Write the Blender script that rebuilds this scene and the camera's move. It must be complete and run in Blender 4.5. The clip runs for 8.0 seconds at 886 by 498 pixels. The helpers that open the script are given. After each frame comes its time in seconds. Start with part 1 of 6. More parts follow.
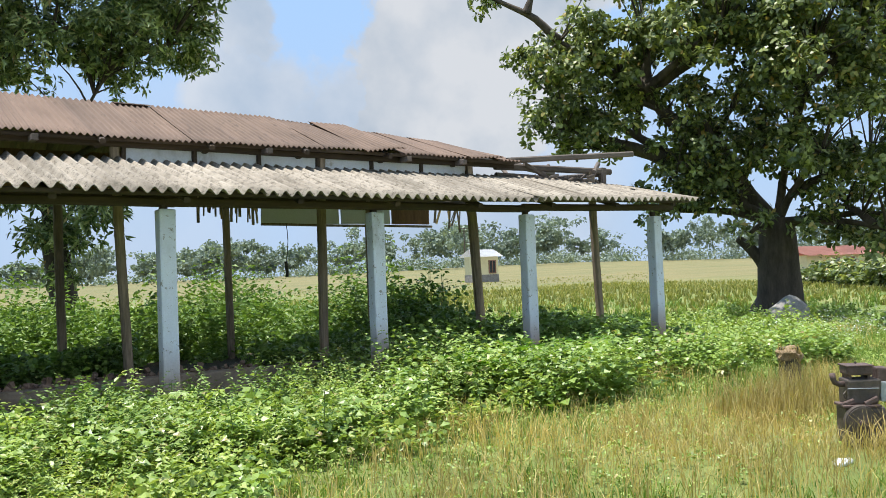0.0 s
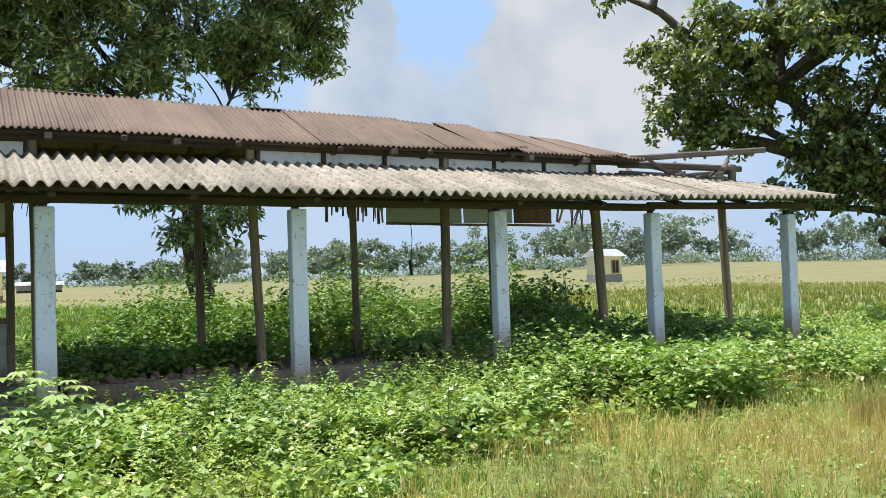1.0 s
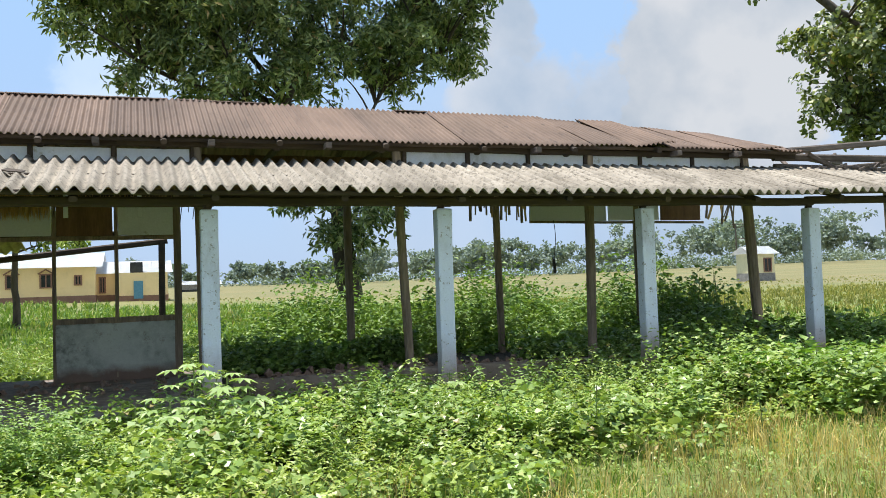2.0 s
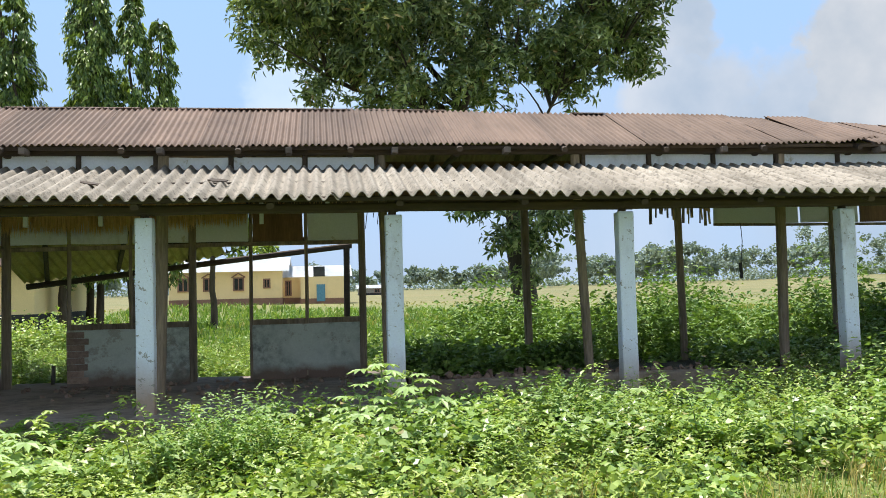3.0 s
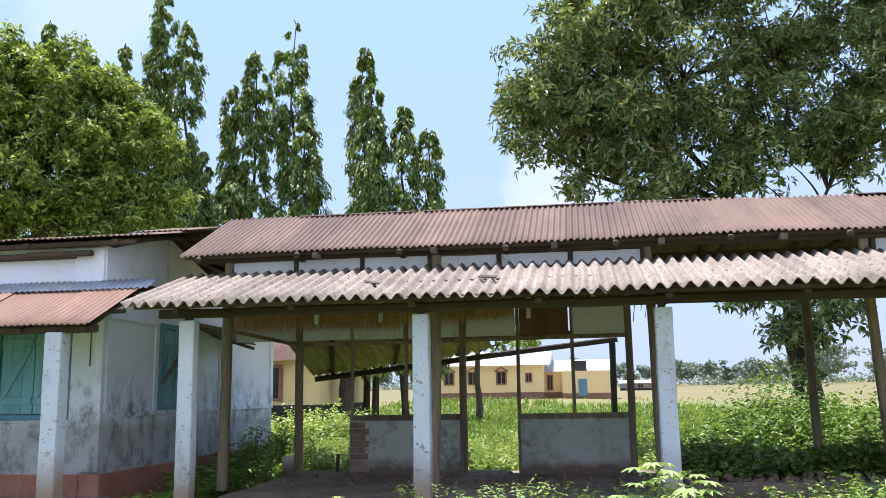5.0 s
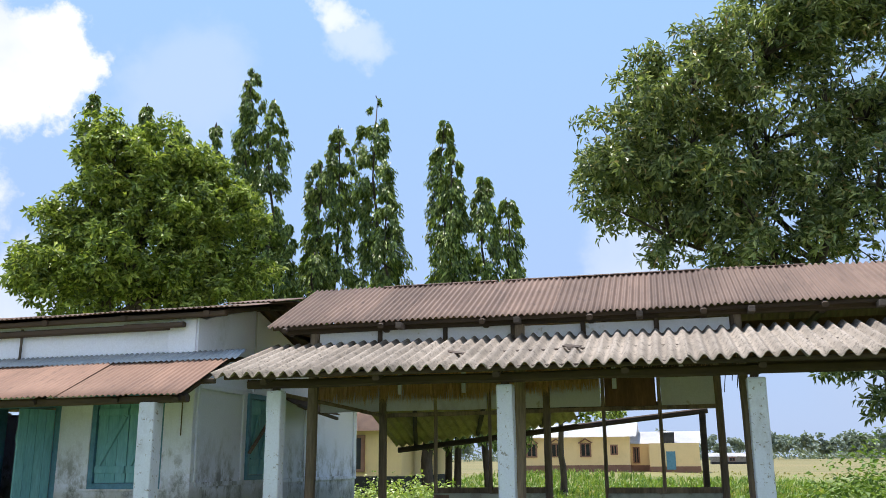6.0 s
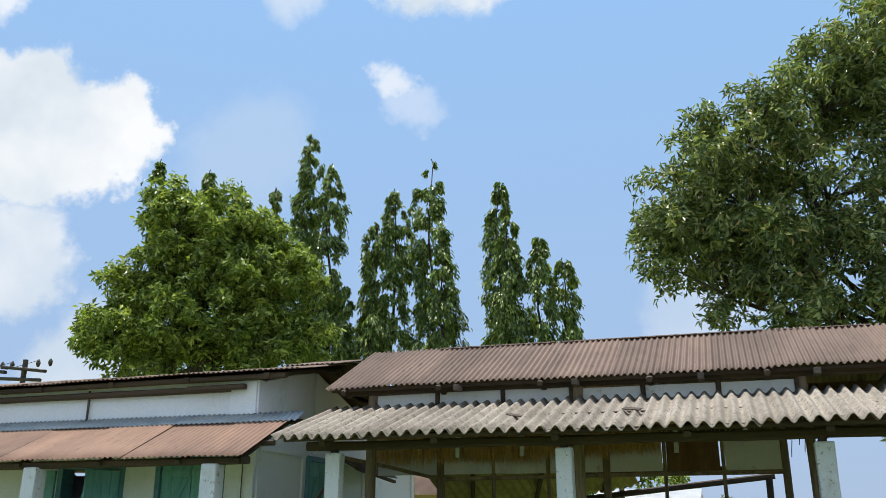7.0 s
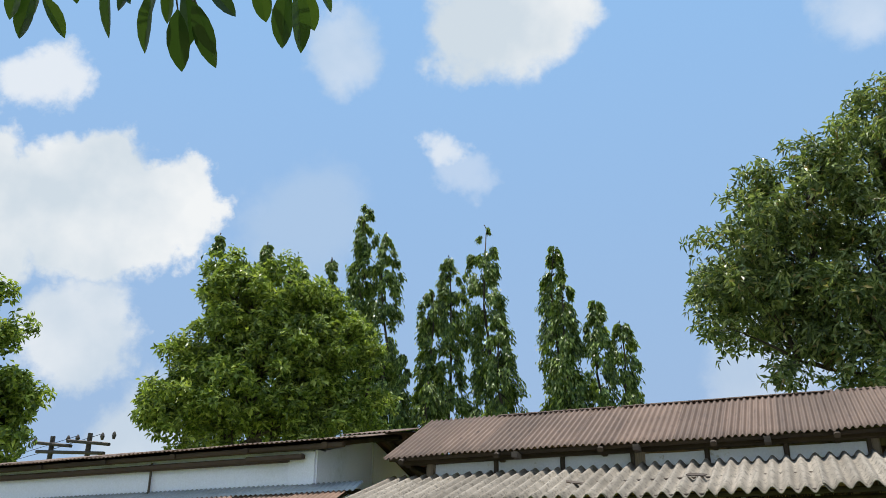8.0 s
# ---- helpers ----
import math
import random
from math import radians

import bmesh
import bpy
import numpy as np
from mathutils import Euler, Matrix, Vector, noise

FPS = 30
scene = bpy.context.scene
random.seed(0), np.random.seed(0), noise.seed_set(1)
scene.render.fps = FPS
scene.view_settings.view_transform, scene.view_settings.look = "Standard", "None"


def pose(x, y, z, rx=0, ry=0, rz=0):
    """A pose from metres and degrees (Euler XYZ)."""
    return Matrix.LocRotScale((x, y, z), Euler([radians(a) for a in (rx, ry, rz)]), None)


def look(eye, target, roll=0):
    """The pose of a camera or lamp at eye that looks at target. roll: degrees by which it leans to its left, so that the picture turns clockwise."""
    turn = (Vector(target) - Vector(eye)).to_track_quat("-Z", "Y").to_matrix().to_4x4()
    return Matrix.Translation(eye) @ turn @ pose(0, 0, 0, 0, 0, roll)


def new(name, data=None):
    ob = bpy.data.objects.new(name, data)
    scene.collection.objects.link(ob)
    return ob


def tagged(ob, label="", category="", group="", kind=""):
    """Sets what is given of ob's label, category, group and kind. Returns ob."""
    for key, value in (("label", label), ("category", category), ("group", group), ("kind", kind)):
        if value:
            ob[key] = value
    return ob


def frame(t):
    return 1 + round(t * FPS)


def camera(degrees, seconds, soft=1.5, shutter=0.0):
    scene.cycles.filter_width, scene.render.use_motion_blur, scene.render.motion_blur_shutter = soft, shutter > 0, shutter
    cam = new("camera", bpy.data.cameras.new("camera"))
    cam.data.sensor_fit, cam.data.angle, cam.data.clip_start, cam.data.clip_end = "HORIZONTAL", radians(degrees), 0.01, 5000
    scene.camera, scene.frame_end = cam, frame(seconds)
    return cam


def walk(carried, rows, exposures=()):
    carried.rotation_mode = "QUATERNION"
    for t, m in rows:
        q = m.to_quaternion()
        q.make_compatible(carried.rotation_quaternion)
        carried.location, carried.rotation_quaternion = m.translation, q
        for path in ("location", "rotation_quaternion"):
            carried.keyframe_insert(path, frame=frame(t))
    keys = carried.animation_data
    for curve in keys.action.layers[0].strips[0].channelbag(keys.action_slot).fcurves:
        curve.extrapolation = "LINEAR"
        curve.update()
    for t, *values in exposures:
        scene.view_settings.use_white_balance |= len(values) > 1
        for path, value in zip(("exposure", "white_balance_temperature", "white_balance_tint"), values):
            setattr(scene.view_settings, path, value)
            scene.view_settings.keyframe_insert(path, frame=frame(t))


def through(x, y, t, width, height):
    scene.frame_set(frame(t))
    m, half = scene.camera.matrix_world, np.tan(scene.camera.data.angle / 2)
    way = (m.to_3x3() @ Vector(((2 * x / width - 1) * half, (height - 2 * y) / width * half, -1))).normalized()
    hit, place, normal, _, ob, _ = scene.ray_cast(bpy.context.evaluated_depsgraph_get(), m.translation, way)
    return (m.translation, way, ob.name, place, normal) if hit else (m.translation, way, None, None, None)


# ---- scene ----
cam = camera(54.2, 8.0, soft=0.6)
PATH = [
    (0, (-0.087, 0.163, 1.551), (1.106, 1.766, 1.609), -2.2),
    (0.5, (-0.116, 0.13, 1.545), (0.965, 1.812, 1.607), -2.0),
    (1, (-0.137, 0.125, 1.545), (0.822, 1.879, 1.611), -1.8),
    (2.3, (-0.221, 0.114, 1.535), (0.336, 2.033, 1.613), -1.8),
    (2.5, (-0.242, 0.146, 1.533), (0.239, 2.086, 1.614), -1.7),
    (3, (-0.284, 0.14, 1.53), (-0.002, 2.118, 1.627), -1.5),
    (3.5, (-0.313, 0.125, 1.529), (-0.222, 2.118, 1.666), -1.3),
    (4, (-0.335, 0.143, 1.527), (-0.403, 2.133, 1.713), -1.2),
    (4.5, (-0.353, 0.132, 1.527), (-0.548, 2.107, 1.776), -1.0),
    (5, (-0.369, 0.103, 1.529), (-0.672, 2.053, 1.853), -0.9),
    (5.2, (-0.369, 0.12, 1.532), (-0.714, 2.059, 1.884), -0.9),
    (6.5, (-0.411, 0.016, 1.533), (-0.944, 1.861, 2.089), -0.0),
    (7, (-0.391, -0.02, 1.523), (-0.977, 1.79, 2.14), 0.2),
    (7.5, (-0.363, -0.072, 1.512), (-1.002, 1.692, 2.205), 0.1),
    (8, (-0.361, -0.045, 1.507), (-1.049, 1.672, 2.267), 0.1),
]
walk(cam, [(t, look(eye, target, roll)) for t, eye, target, roll in PATH],
     [(0, 0.68, 6500, 10), (2.5, 0.68, 6500, 10), (3.2, 0.78, 6500, 11), (4.0, 0.96, 6450, 17), (4.6, 0.98, 6350, 22), (5.2, 0.95, 6250, 25), (6.3, 0.52, 6450, 14), (7.0, 0.40, 6500, 11), (8.0, 0.28, 6500, 10)])


# ---- world, sun ----
world = bpy.data.worlds.new("sky")
scene.world = world
world.use_nodes = True
SUN_DIR = Vector((-0.17, 0.12, 0.975)).normalized()
sun = new("sun", bpy.data.lights.new("sun", "SUN"))
sun.data.energy, sun.data.angle, sun.data.color = 5.0, radians(0.53), (1.0, 0.955, 0.88)
sun.matrix_world = look(SUN_DIR * 60, (0, 0, 0))


def build_sky():
    nt = world.node_tree
    nt.nodes.clear()
    N, L = nt.nodes.new, nt.links.new
    out, bg = N("ShaderNodeOutputWorld"), N("ShaderNodeBackground")
    sky = N("ShaderNodeTexSky")
    sky.sky_type, sky.sun_disc = "NISHITA", False
    sky.sun_elevation = math.asin(SUN_DIR.z)
    sky.sun_rotation = math.atan2(SUN_DIR.x, SUN_DIR.y)
    sky.air_density, sky.dust_density, sky.ozone_density = 1.0, 1.2, 2.0
    co = N("ShaderNodeTexCoord")
    big, fine = N("ShaderNodeTexNoise"), N("ShaderNodeTexNoise")
    big.inputs["Scale"].default_value, big.inputs["Detail"].default_value, big.inputs["Roughness"].default_value = 8.0, 10.0, 0.62
    fine.inputs["Scale"].default_value, fine.inputs["Detail"].default_value = 4.6, 9.0
    for n in (big, fine):
        L(co.outputs["Generated"], n.inputs["Vector"])
    sub, scl, add = N("ShaderNodeVectorMath"), N("ShaderNodeVectorMath"), N("ShaderNodeVectorMath")
    sub.operation, scl.operation, add.operation = "SUBTRACT", "SCALE", "ADD"
    sub.inputs[1].default_value, scl.inputs["Scale"].default_value = (0.5, 0.5, 0.5), 0.15
    L(big.outputs["Color"], sub.inputs[0]), L(sub.outputs[0], scl.inputs[0])
    L(co.outputs["Generated"], add.inputs[0]), L(scl.outputs[0], add.inputs[1])
    nrm = N("ShaderNodeVectorMath")
    nrm.operation = "NORMALIZE"
    L(add.outputs[0], nrm.inputs[0])
    bright, dim = None, None
    # heaps of cloud: direction, half width in degrees, softness in degrees, strength, whether in the bright heap
    # the last three lie out of view, added as fill light for shaded faces
    for d, r, soft, s, lit in (((0.50, 0.85, 0.17), 4.4, 2, 0.8, 0), ((0.375, 0.882, 0.283), 2.7, 0.9, 0.85, 0), ((0.40, 0.90, 0.20), 3.6, 2, 0.8, 0), ((0.545, 0.795, 0.271), 3.4, 0.8, 1.0, 0), ((0.60, 0.77, 0.22), 8.0, 1.0, 1.0, 0), ((0.62, 0.77, 0.12), 9, 8, 0.5, 0), ((0.66, 0.69, 0.31), 4.6, 1.0, 1.0, 0),
                               ((0.30, 0.94, 0.10), 6, 8, 0.25, 0), ((-0.66, 0.643, 0.385), 4.3, 1.2, 1.0, 1), ((-0.75, 0.55, 0.37), 5.4, 1.2, 1.0, 1), ((-0.59, 0.697, 0.400), 2.7, 1.0, 1.0, 1),
                               ((-0.685, 0.68, 0.265), 3.2, 1.4, 0.85, 1), ((-0.665, 0.55, 0.505), 2.0, 1.4, 0.8, 1), ((-0.22, 0.76, 0.625), 5.0, 1.8, 1.0, 1),
                               ((-0.40, 0.71, 0.575), 1.8, 2.4, 0.55, 1), ((-0.32, 0.815, 0.480), 1.0, 1.6, 0.7, 1), ((-0.31, 0.836, 0.453), 1.3, 1.8, 0.35, 1),
                               ((0.14, 0.81, 0.57), 2.2, 3, 0.5, 1), ((-0.02, 0.97, 0.24), 3.0, 3, 0.4, 1), ((-0.49, 0.78, 0.39), 3.0, 4, 0.3, 1),
                               ((-0.635, 0.755, 0.17), 3.0, 2, 0.75, 1), ((0.2, -0.8, 0.5), 26, 8, 1.0, 1), ((-0.9, -0.3, 0.35), 18, 8, 1.0, 1), ((0.9, -0.3, 0.4), 22, 8, 1.0, 1)):
        dot, ramp = N("ShaderNodeVectorMath"), N("ShaderNodeMapRange")
        dot.operation, ramp.interpolation_type = "DOT_PRODUCT", "SMOOTHSTEP"
        dot.inputs[1].default_value = Vector(d).normalized()
        ramp.inputs["From Min"].default_value = math.cos(radians(r + soft / 2))
        ramp.inputs["From Max"].default_value = math.cos(radians(max(0.2, r - soft / 2)))
        ramp.inputs["To Max"].default_value = s
        L(nrm.outputs[0], dot.inputs[0]), L(dot.outputs["Value"], ramp.inputs["Value"])
        old = bright if lit else dim
        if old is not None:
            m = N("ShaderNodeMath")
            m.operation = "MAXIMUM"
            L(old, m.inputs[0]), L(ramp.outputs[0], m.inputs[1])
        top = ramp.outputs[0] if old is None else m.outputs[0]
        bright, dim = (top, dim) if lit else (bright, top)

    def cloud_body(a, b):
        body = N("ShaderNodeValToRGB")
        body.color_ramp.elements[0].position, body.color_ramp.elements[0].color = 0.42, (*a, 1)
        body.color_ramp.elements[1].position, body.color_ramp.elements[1].color = 0.57, (*b, 1)
        L(fine.outputs["Fac"], body.inputs["Fac"])
        return body.outputs["Color"]
    sep, hazy = N("ShaderNodeSeparateXYZ"), N("ShaderNodeValToRGB")
    L(co.outputs["Generated"], sep.inputs[0]), L(sep.outputs["Z"], hazy.inputs["Fac"])
    hazy.color_ramp.elements[0].position, hazy.color_ramp.elements[0].color = 0.0, (3.1, 4.1, 5.7, 1)
    hazy.color_ramp.elements[1].position, hazy.color_ramp.elements[1].color = 0.62, (2.45, 4.42, 7.25, 1)
    veil = N("ShaderNodeMixRGB")
    veil.inputs[0].default_value = SKY_VEIL
    L(sky.outputs[0], veil.inputs[1]), L(hazy.outputs[0], veil.inputs[2])
    mix0, mix = N("ShaderNodeMixRGB"), N("ShaderNodeMixRGB")
    L(dim, mix0.inputs[0]), L(veil.outputs[0], mix0.inputs[1]), L(cloud_body((2.65, 3.2, 3.9), (4.35, 4.55, 4.85)), mix0.inputs[2])
    L(bright, mix.inputs[0]), L(mix0.outputs[0], mix.inputs[1]), L(cloud_body((5.2, 5.9, 6.5), (7.3, 7.5, 7.6)), mix.inputs[2])
    L(mix.outputs[0], bg.inputs["Color"])
    bg.inputs["Strength"].default_value = SKY_STRENGTH
    L(bg.outputs[0], out.inputs[0])


SKY_VEIL, SKY_STRENGTH = 0.9, 0.10
build_sky()

# ---- materials ----


class Nodes:
    """A principled material and short ways to add nodes to it."""

    def __init__(self, name, rough=0.8, metal=0.0):
        self.m = bpy.data.materials.new(name)
        self.m.use_nodes = True
        self.t = self.m.node_tree
        self.b = self.t.nodes["Principled BSDF"]
        self.b.inputs["Roughness"].default_value, self.b.inputs["Metallic"].default_value = rough, metal
        self.pos = self.t.nodes.new("ShaderNodeNewGeometry").outputs["Position"]

    def n(self, kind):
        return self.t.nodes.new(kind)

    def link(self, a, b):
        self.t.links.new(a, b)

    def noise(self, scale, detail=5.0, rough=0.6, stretch=(1, 1, 1), vec=None):
        mp, tx = self.n("ShaderNodeMapping"), self.n("ShaderNodeTexNoise")
        mp.inputs["Scale"].default_value = stretch
        self.link(vec or self.pos, mp.inputs["Vector"]), self.link(mp.outputs[0], tx.inputs["Vector"])
        tx.inputs["Scale"].default_value, tx.inputs["Detail"].default_value, tx.inputs["Roughness"].default_value = scale, detail, rough
        return tx.outputs["Fac"]

    def ramp(self, fac, *stops):
        r = self.n("ShaderNodeValToRGB")
        while len(r.color_ramp.elements) < len(stops):
            r.color_ramp.elements.new(0.5)
        for e, (p, c) in zip(r.color_ramp.elements, stops):
            e.position, e.color = p, (*c, 1) if len(c) == 3 else c
        self.link(fac, r.inputs["Fac"])
        return r.outputs["Color"]

    def mix(self, fac, a, b, blend="MIX"):
        x = self.n("ShaderNodeMixRGB")
        x.blend_type = blend
        for sock, v in zip(x.inputs, (fac, a, b)):
            if isinstance(v, (int, float)):
                sock.default_value = v
            elif isinstance(v, tuple):
                sock.default_value = (*v, 1)
            else:
                self.link(v, sock)
        return x.outputs[0]

    def z_mask(self, z0, z1, wobble=0.2, scale=3.0):
        """1 below z0, 0 above z1, with a ragged border."""
        sep, add, rng = self.n("ShaderNodeSeparateXYZ"), self.n("ShaderNodeMath"), self.n("ShaderNodeMapRange")
        self.link(self.pos, sep.inputs[0])
        add.operation = "MULTIPLY_ADD"
        self.link(self.noise(scale, 6), add.inputs[0])
        add.inputs[1].default_value = wobble
        self.link(sep.outputs["Z"], add.inputs[2])
        for k, v in (("From Min", z0 + wobble / 2), ("From Max", z1 + wobble / 2), ("To Min", 1.0), ("To Max", 0.0)):
            rng.inputs[k].default_value = v
        self.link(add.outputs[0], rng.inputs["Value"])
        return rng.outputs[0]

    def bump(self, fac, strength=0.4, dist=0.01):
        b = self.n("ShaderNodeBump")
        b.inputs["Strength"].default_value, b.inputs["Distance"].default_value = strength, dist
        self.link(fac, b.inputs["Height"]), self.link(b.outputs[0], self.b.inputs["Normal"])

    def colour(self, c):
        self.link(c, self.b.inputs["Base Color"])
        return self

    def per_object(self, c, amount=0.25):
        info, mr = self.n("ShaderNodeObjectInfo"), self.n("ShaderNodeMapRange")
        mr.inputs["To Min"].default_value, mr.inputs["To Max"].default_value = 1 - amount, 1 + amount * 0.6
        self.link(info.outputs["Random"], mr.inputs["Value"])
        return self.mix(1.0, c, mr.outputs[0], "MULTIPLY")


def simple(name, a, b, scale=6.0, rough=0.85, bump=0.4, stretch=(1, 1, 1), metal=0.0, fine=40.0, vary=0.0):
    k = Nodes(name, rough, metal)
    c = k.ramp(k.noise(scale, 6, 0.65, stretch), (0.3, a), (0.7, b))
    f = k.noise(fine, 5, 0.7, stretch)
    c = k.mix(0.55, c, k.ramp(f, (0.25, (0.45, 0.45, 0.45)), (0.75, (1.25, 1.25, 1.25))), "MULTIPLY")
    if vary:
        c = k.per_object(c, vary)
    k.bump(f, bump, 0.012)
    return k.colour(c).m


def plaster(name, paint, bare, dirt, low=None, low_z=(0.5, 0.9), wear=0.62, mould=0.6, streak=(1, 1, 0.35), chips=0.72, mould_at=0.5, grime=None):
    """Limewash over plaster, worn to the bare coat in patches, with dark mould in streaks."""
    k = Nodes(name, 0.9)
    c = k.ramp(k.noise(0.9, 4), (0.3, tuple(v * 0.93 for v in paint)), (0.7, paint))
    c = k.mix(k.ramp(k.noise(2.6, 8, 0.7), (wear, (0, 0, 0)), (wear + 0.05, (1, 1, 1))), c, bare)
    if low:
        c = k.mix(k.z_mask(*low_z, wobble=0.5, scale=2.2), c, low)
    c = k.mix(k.ramp(k.noise(17, 5, 0.75), (chips, (0, 0, 0)), (chips + 0.03, (0.85, 0.85, 0.85))), c, tuple(0.6 * v for v in bare))
    m = k.mix(1.0, k.ramp(k.noise(1.1, 5, 0.6), (mould_at, (0, 0, 0)), (mould_at + 0.18, (1, 1, 1))),
              k.ramp(k.noise(9, 6, 0.7, streak), (0.35, (0, 0, 0)), (0.7, (mould, mould, mould))), "MULTIPLY")
    c = k.mix(m, c, dirt)
    if grime:
        g = k.mix(1.0, k.z_mask(*grime, wobble=0.9, scale=3.0), k.ramp(k.noise(4, 8, 0.75, (1, 1, 0.65)), (0.47, (0, 0, 0)), (0.62, (0.85, 0.85, 0.85))), "MULTIPLY")
        c = k.mix(g, c, dirt)
    f = k.noise(45, 6, 0.7)
    c = k.mix(0.35, c, k.ramp(f, (0.3, (0.72, 0.72, 0.72)), (0.7, (1.15, 1.15, 1.15))), "MULTIPLY")
    k.bump(k.mix(0.5, f, k.noise(5, 6)), 0.35, 0.01)
    return k.colour(c).m


def leaf_mat(name, dark, mid, light, gloss=0.45, through=0.35, patch=0.35, dry=None):
    k = Nodes(name, gloss)
    geo = k.n("ShaderNodeNewGeometry")
    if "weed" in name:
        dark, light = (tuple(0.45 * p + 0.55 * q for p, q in zip(c, mid)) for c in (dark, light))
    stops = [(0.0, dark), (0.5, mid), (0.95, light)] + ([(1.0, dry)] if dry else [])
    c = k.ramp(geo.outputs["Random Per Island"], *stops)
    # broad light and dark tones, painted to imitate shading between leaf clumps
    c = k.mix(0.6, c, k.ramp(k.noise(patch, 3), (0.3, (0.48, 0.52, 0.5)), (0.7, (1.32, 1.27, 1.1))), "MULTIPLY")
    k.colour(c)
    k.b.inputs["Specular IOR Level"].default_value = 0.5
    tr, mx = k.n("ShaderNodeBsdfTranslucent"), k.n("ShaderNodeMixShader")
    k.link(k.mix(1.0, c, (1.3, 1.32, 0.62), "MULTIPLY"), tr.inputs["Color"])
    mx.inputs[0].default_value = through
    k.link(k.b.outputs[0], mx.inputs[1]), k.link(tr.outputs[0], mx.inputs[2])
    k.link(mx.outputs[0], k.t.nodes["Material Output"].inputs["Surface"])
    return k.m


def asbestos_mat():
    k = Nodes("weathered_cement_sheet", 0.95)
    c = k.ramp(k.noise(2.2, 6, 0.6, (1, 0.3, 0.3)), (0.3, (0.21, 0.18, 0.142)), (0.68, (0.37, 0.325, 0.265)))
    c = k.mix(k.ramp(k.noise(30, 8, 0.75, (1, 0.4, 0.4)), (0.50, (0, 0, 0)), (0.62, (0.9, 0.9, 0.9))), c, (0.105, 0.088, 0.066))
    c = k.mix(k.ramp(k.noise(3.2, 6, 0.7, (1, 0.5, 0.5)), (0.52, (0, 0, 0)), (0.70, (0.75, 0.75, 0.75))), c, (0.13, 0.112, 0.085))
    c = k.per_object(c, 0.16)
    k.bump(k.noise(60, 5, 0.7), 0.25, 0.004)
    return k.colour(c).m


def rust_mat(name, a, b, spot, vary=0.2):
    k = Nodes(name, 0.75, 0.15)
    c = k.ramp(k.noise(1.6, 7, 0.65, (1, 0.35, 0.35)), (0.3, a), (0.7, b))
    c = k.mix(k.ramp(k.noise(9, 8, 0.7, (1.6, 0.4, 0.4)), (0.55, (0, 0, 0)), (0.7, (0.7, 0.7, 0.7))), c, spot)
    c = k.per_object(c, vary)
    k.bump(k.noise(70, 4), 0.25, 0.004)
    return k.colour(c).m


def ground_mat():
    k = Nodes("meadow_ground", 0.95)
    c = k.ramp(k.noise(0.16, 6, 0.65), (0.32, (0.090, 0.150, 0.030)), (0.52, (0.175, 0.210, 0.052)), (0.72, (0.27, 0.24, 0.095)))
    c = k.mix(0.7, c, k.ramp(k.noise(2.5, 8, 0.75), (0.25, (0.5, 0.5, 0.45)), (0.75, (1.3, 1.3, 1.2))), "MULTIPLY")
    # the far meadow ripens to straw colour
    sep, rng = k.n("ShaderNodeVectorMath"), k.n("ShaderNodeMapRange")
    sep.operation = "LENGTH"
    k.link(k.pos, sep.inputs[0]), k.link(sep.outputs["Value"], rng.inputs["Value"])
    rng.inputs["From Min"].default_value, rng.inputs["From Max"].default_value = 36, 85
    straw = k.ramp(k.noise(0.09, 8, 0.75, (0.35, 1, 1)), (0.35, (0.115, 0.125, 0.042)), (0.65, (0.205, 0.165, 0.070)))
    c = k.mix(rng.outputs[0], c, straw)
    k.bump(k.noise(7, 8, 0.75), 0.8, 0.06)
    return k.colour(c).m


M_ground = ground_mat()
M_soil = simple("dark_damp_soil", (0.035, 0.028, 0.02), (0.085, 0.065, 0.045), 3, 0.95, 0.8)
M_cement = plaster("old_cement_floor", (0.26, 0.21, 0.172), (0.20, 0.155, 0.12), (0.06, 0.048, 0.036), wear=0.50, mould=0.95, mould_at=0.42, streak=(1, 1, 1))
M_column = plaster("whitewashed_column", (0.62, 0.68, 0.80), (0.38, 0.36, 0.33), (0.16, 0.15, 0.13), low=(0.34, 0.25, 0.20), low_z=(0.5, 0.98), wear=0.64, mould=0.6, chips=0.6)
M_white = plaster("limewashed_wall", (0.80, 0.85, 1.0), (0.62, 0.65, 0.74), (0.15, 0.16, 0.15), low=(0.44, 0.46, 0.47), low_z=(1.10, 1.34), wear=0.72, mould=0.4, streak=(1, 1, 0.75), mould_at=0.60, grime=(1.30, 2.00))
M_panel = plaster("ikra_panel_plaster", (0.66, 0.68, 0.76), (0.42, 0.40, 0.36), (0.18, 0.16, 0.13), wear=0.62, mould=0.6)
M_half = plaster("grey_half_wall", (0.52, 0.56, 0.50), (0.36, 0.35, 0.30), (0.09, 0.105, 0.085), low=(0.20, 0.14, 0.11), low_z=(0.44, 0.60), wear=0.56, mould=0.95, mould_at=0.42, streak=(1, 1, 1))
M_red = simple("red_oxide_plinth", (0.29, 0.11, 0.075), (0.46, 0.22, 0.16), 2.0, 0.9, 0.3)
M_wood = simple("weathered_post_wood", (0.14, 0.108, 0.078), (0.37, 0.285, 0.205), 5, 0.85, 0.7, (1, 1, 0.12), vary=0.3)
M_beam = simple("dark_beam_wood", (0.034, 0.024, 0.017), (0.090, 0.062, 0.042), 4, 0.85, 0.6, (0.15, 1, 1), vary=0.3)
M_greywood = simple("grey_broken_timber", (0.075, 0.060, 0.052), (0.185, 0.150, 0.128), 5, 0.9, 0.6, (0.2, 1, 1), vary=0.25)
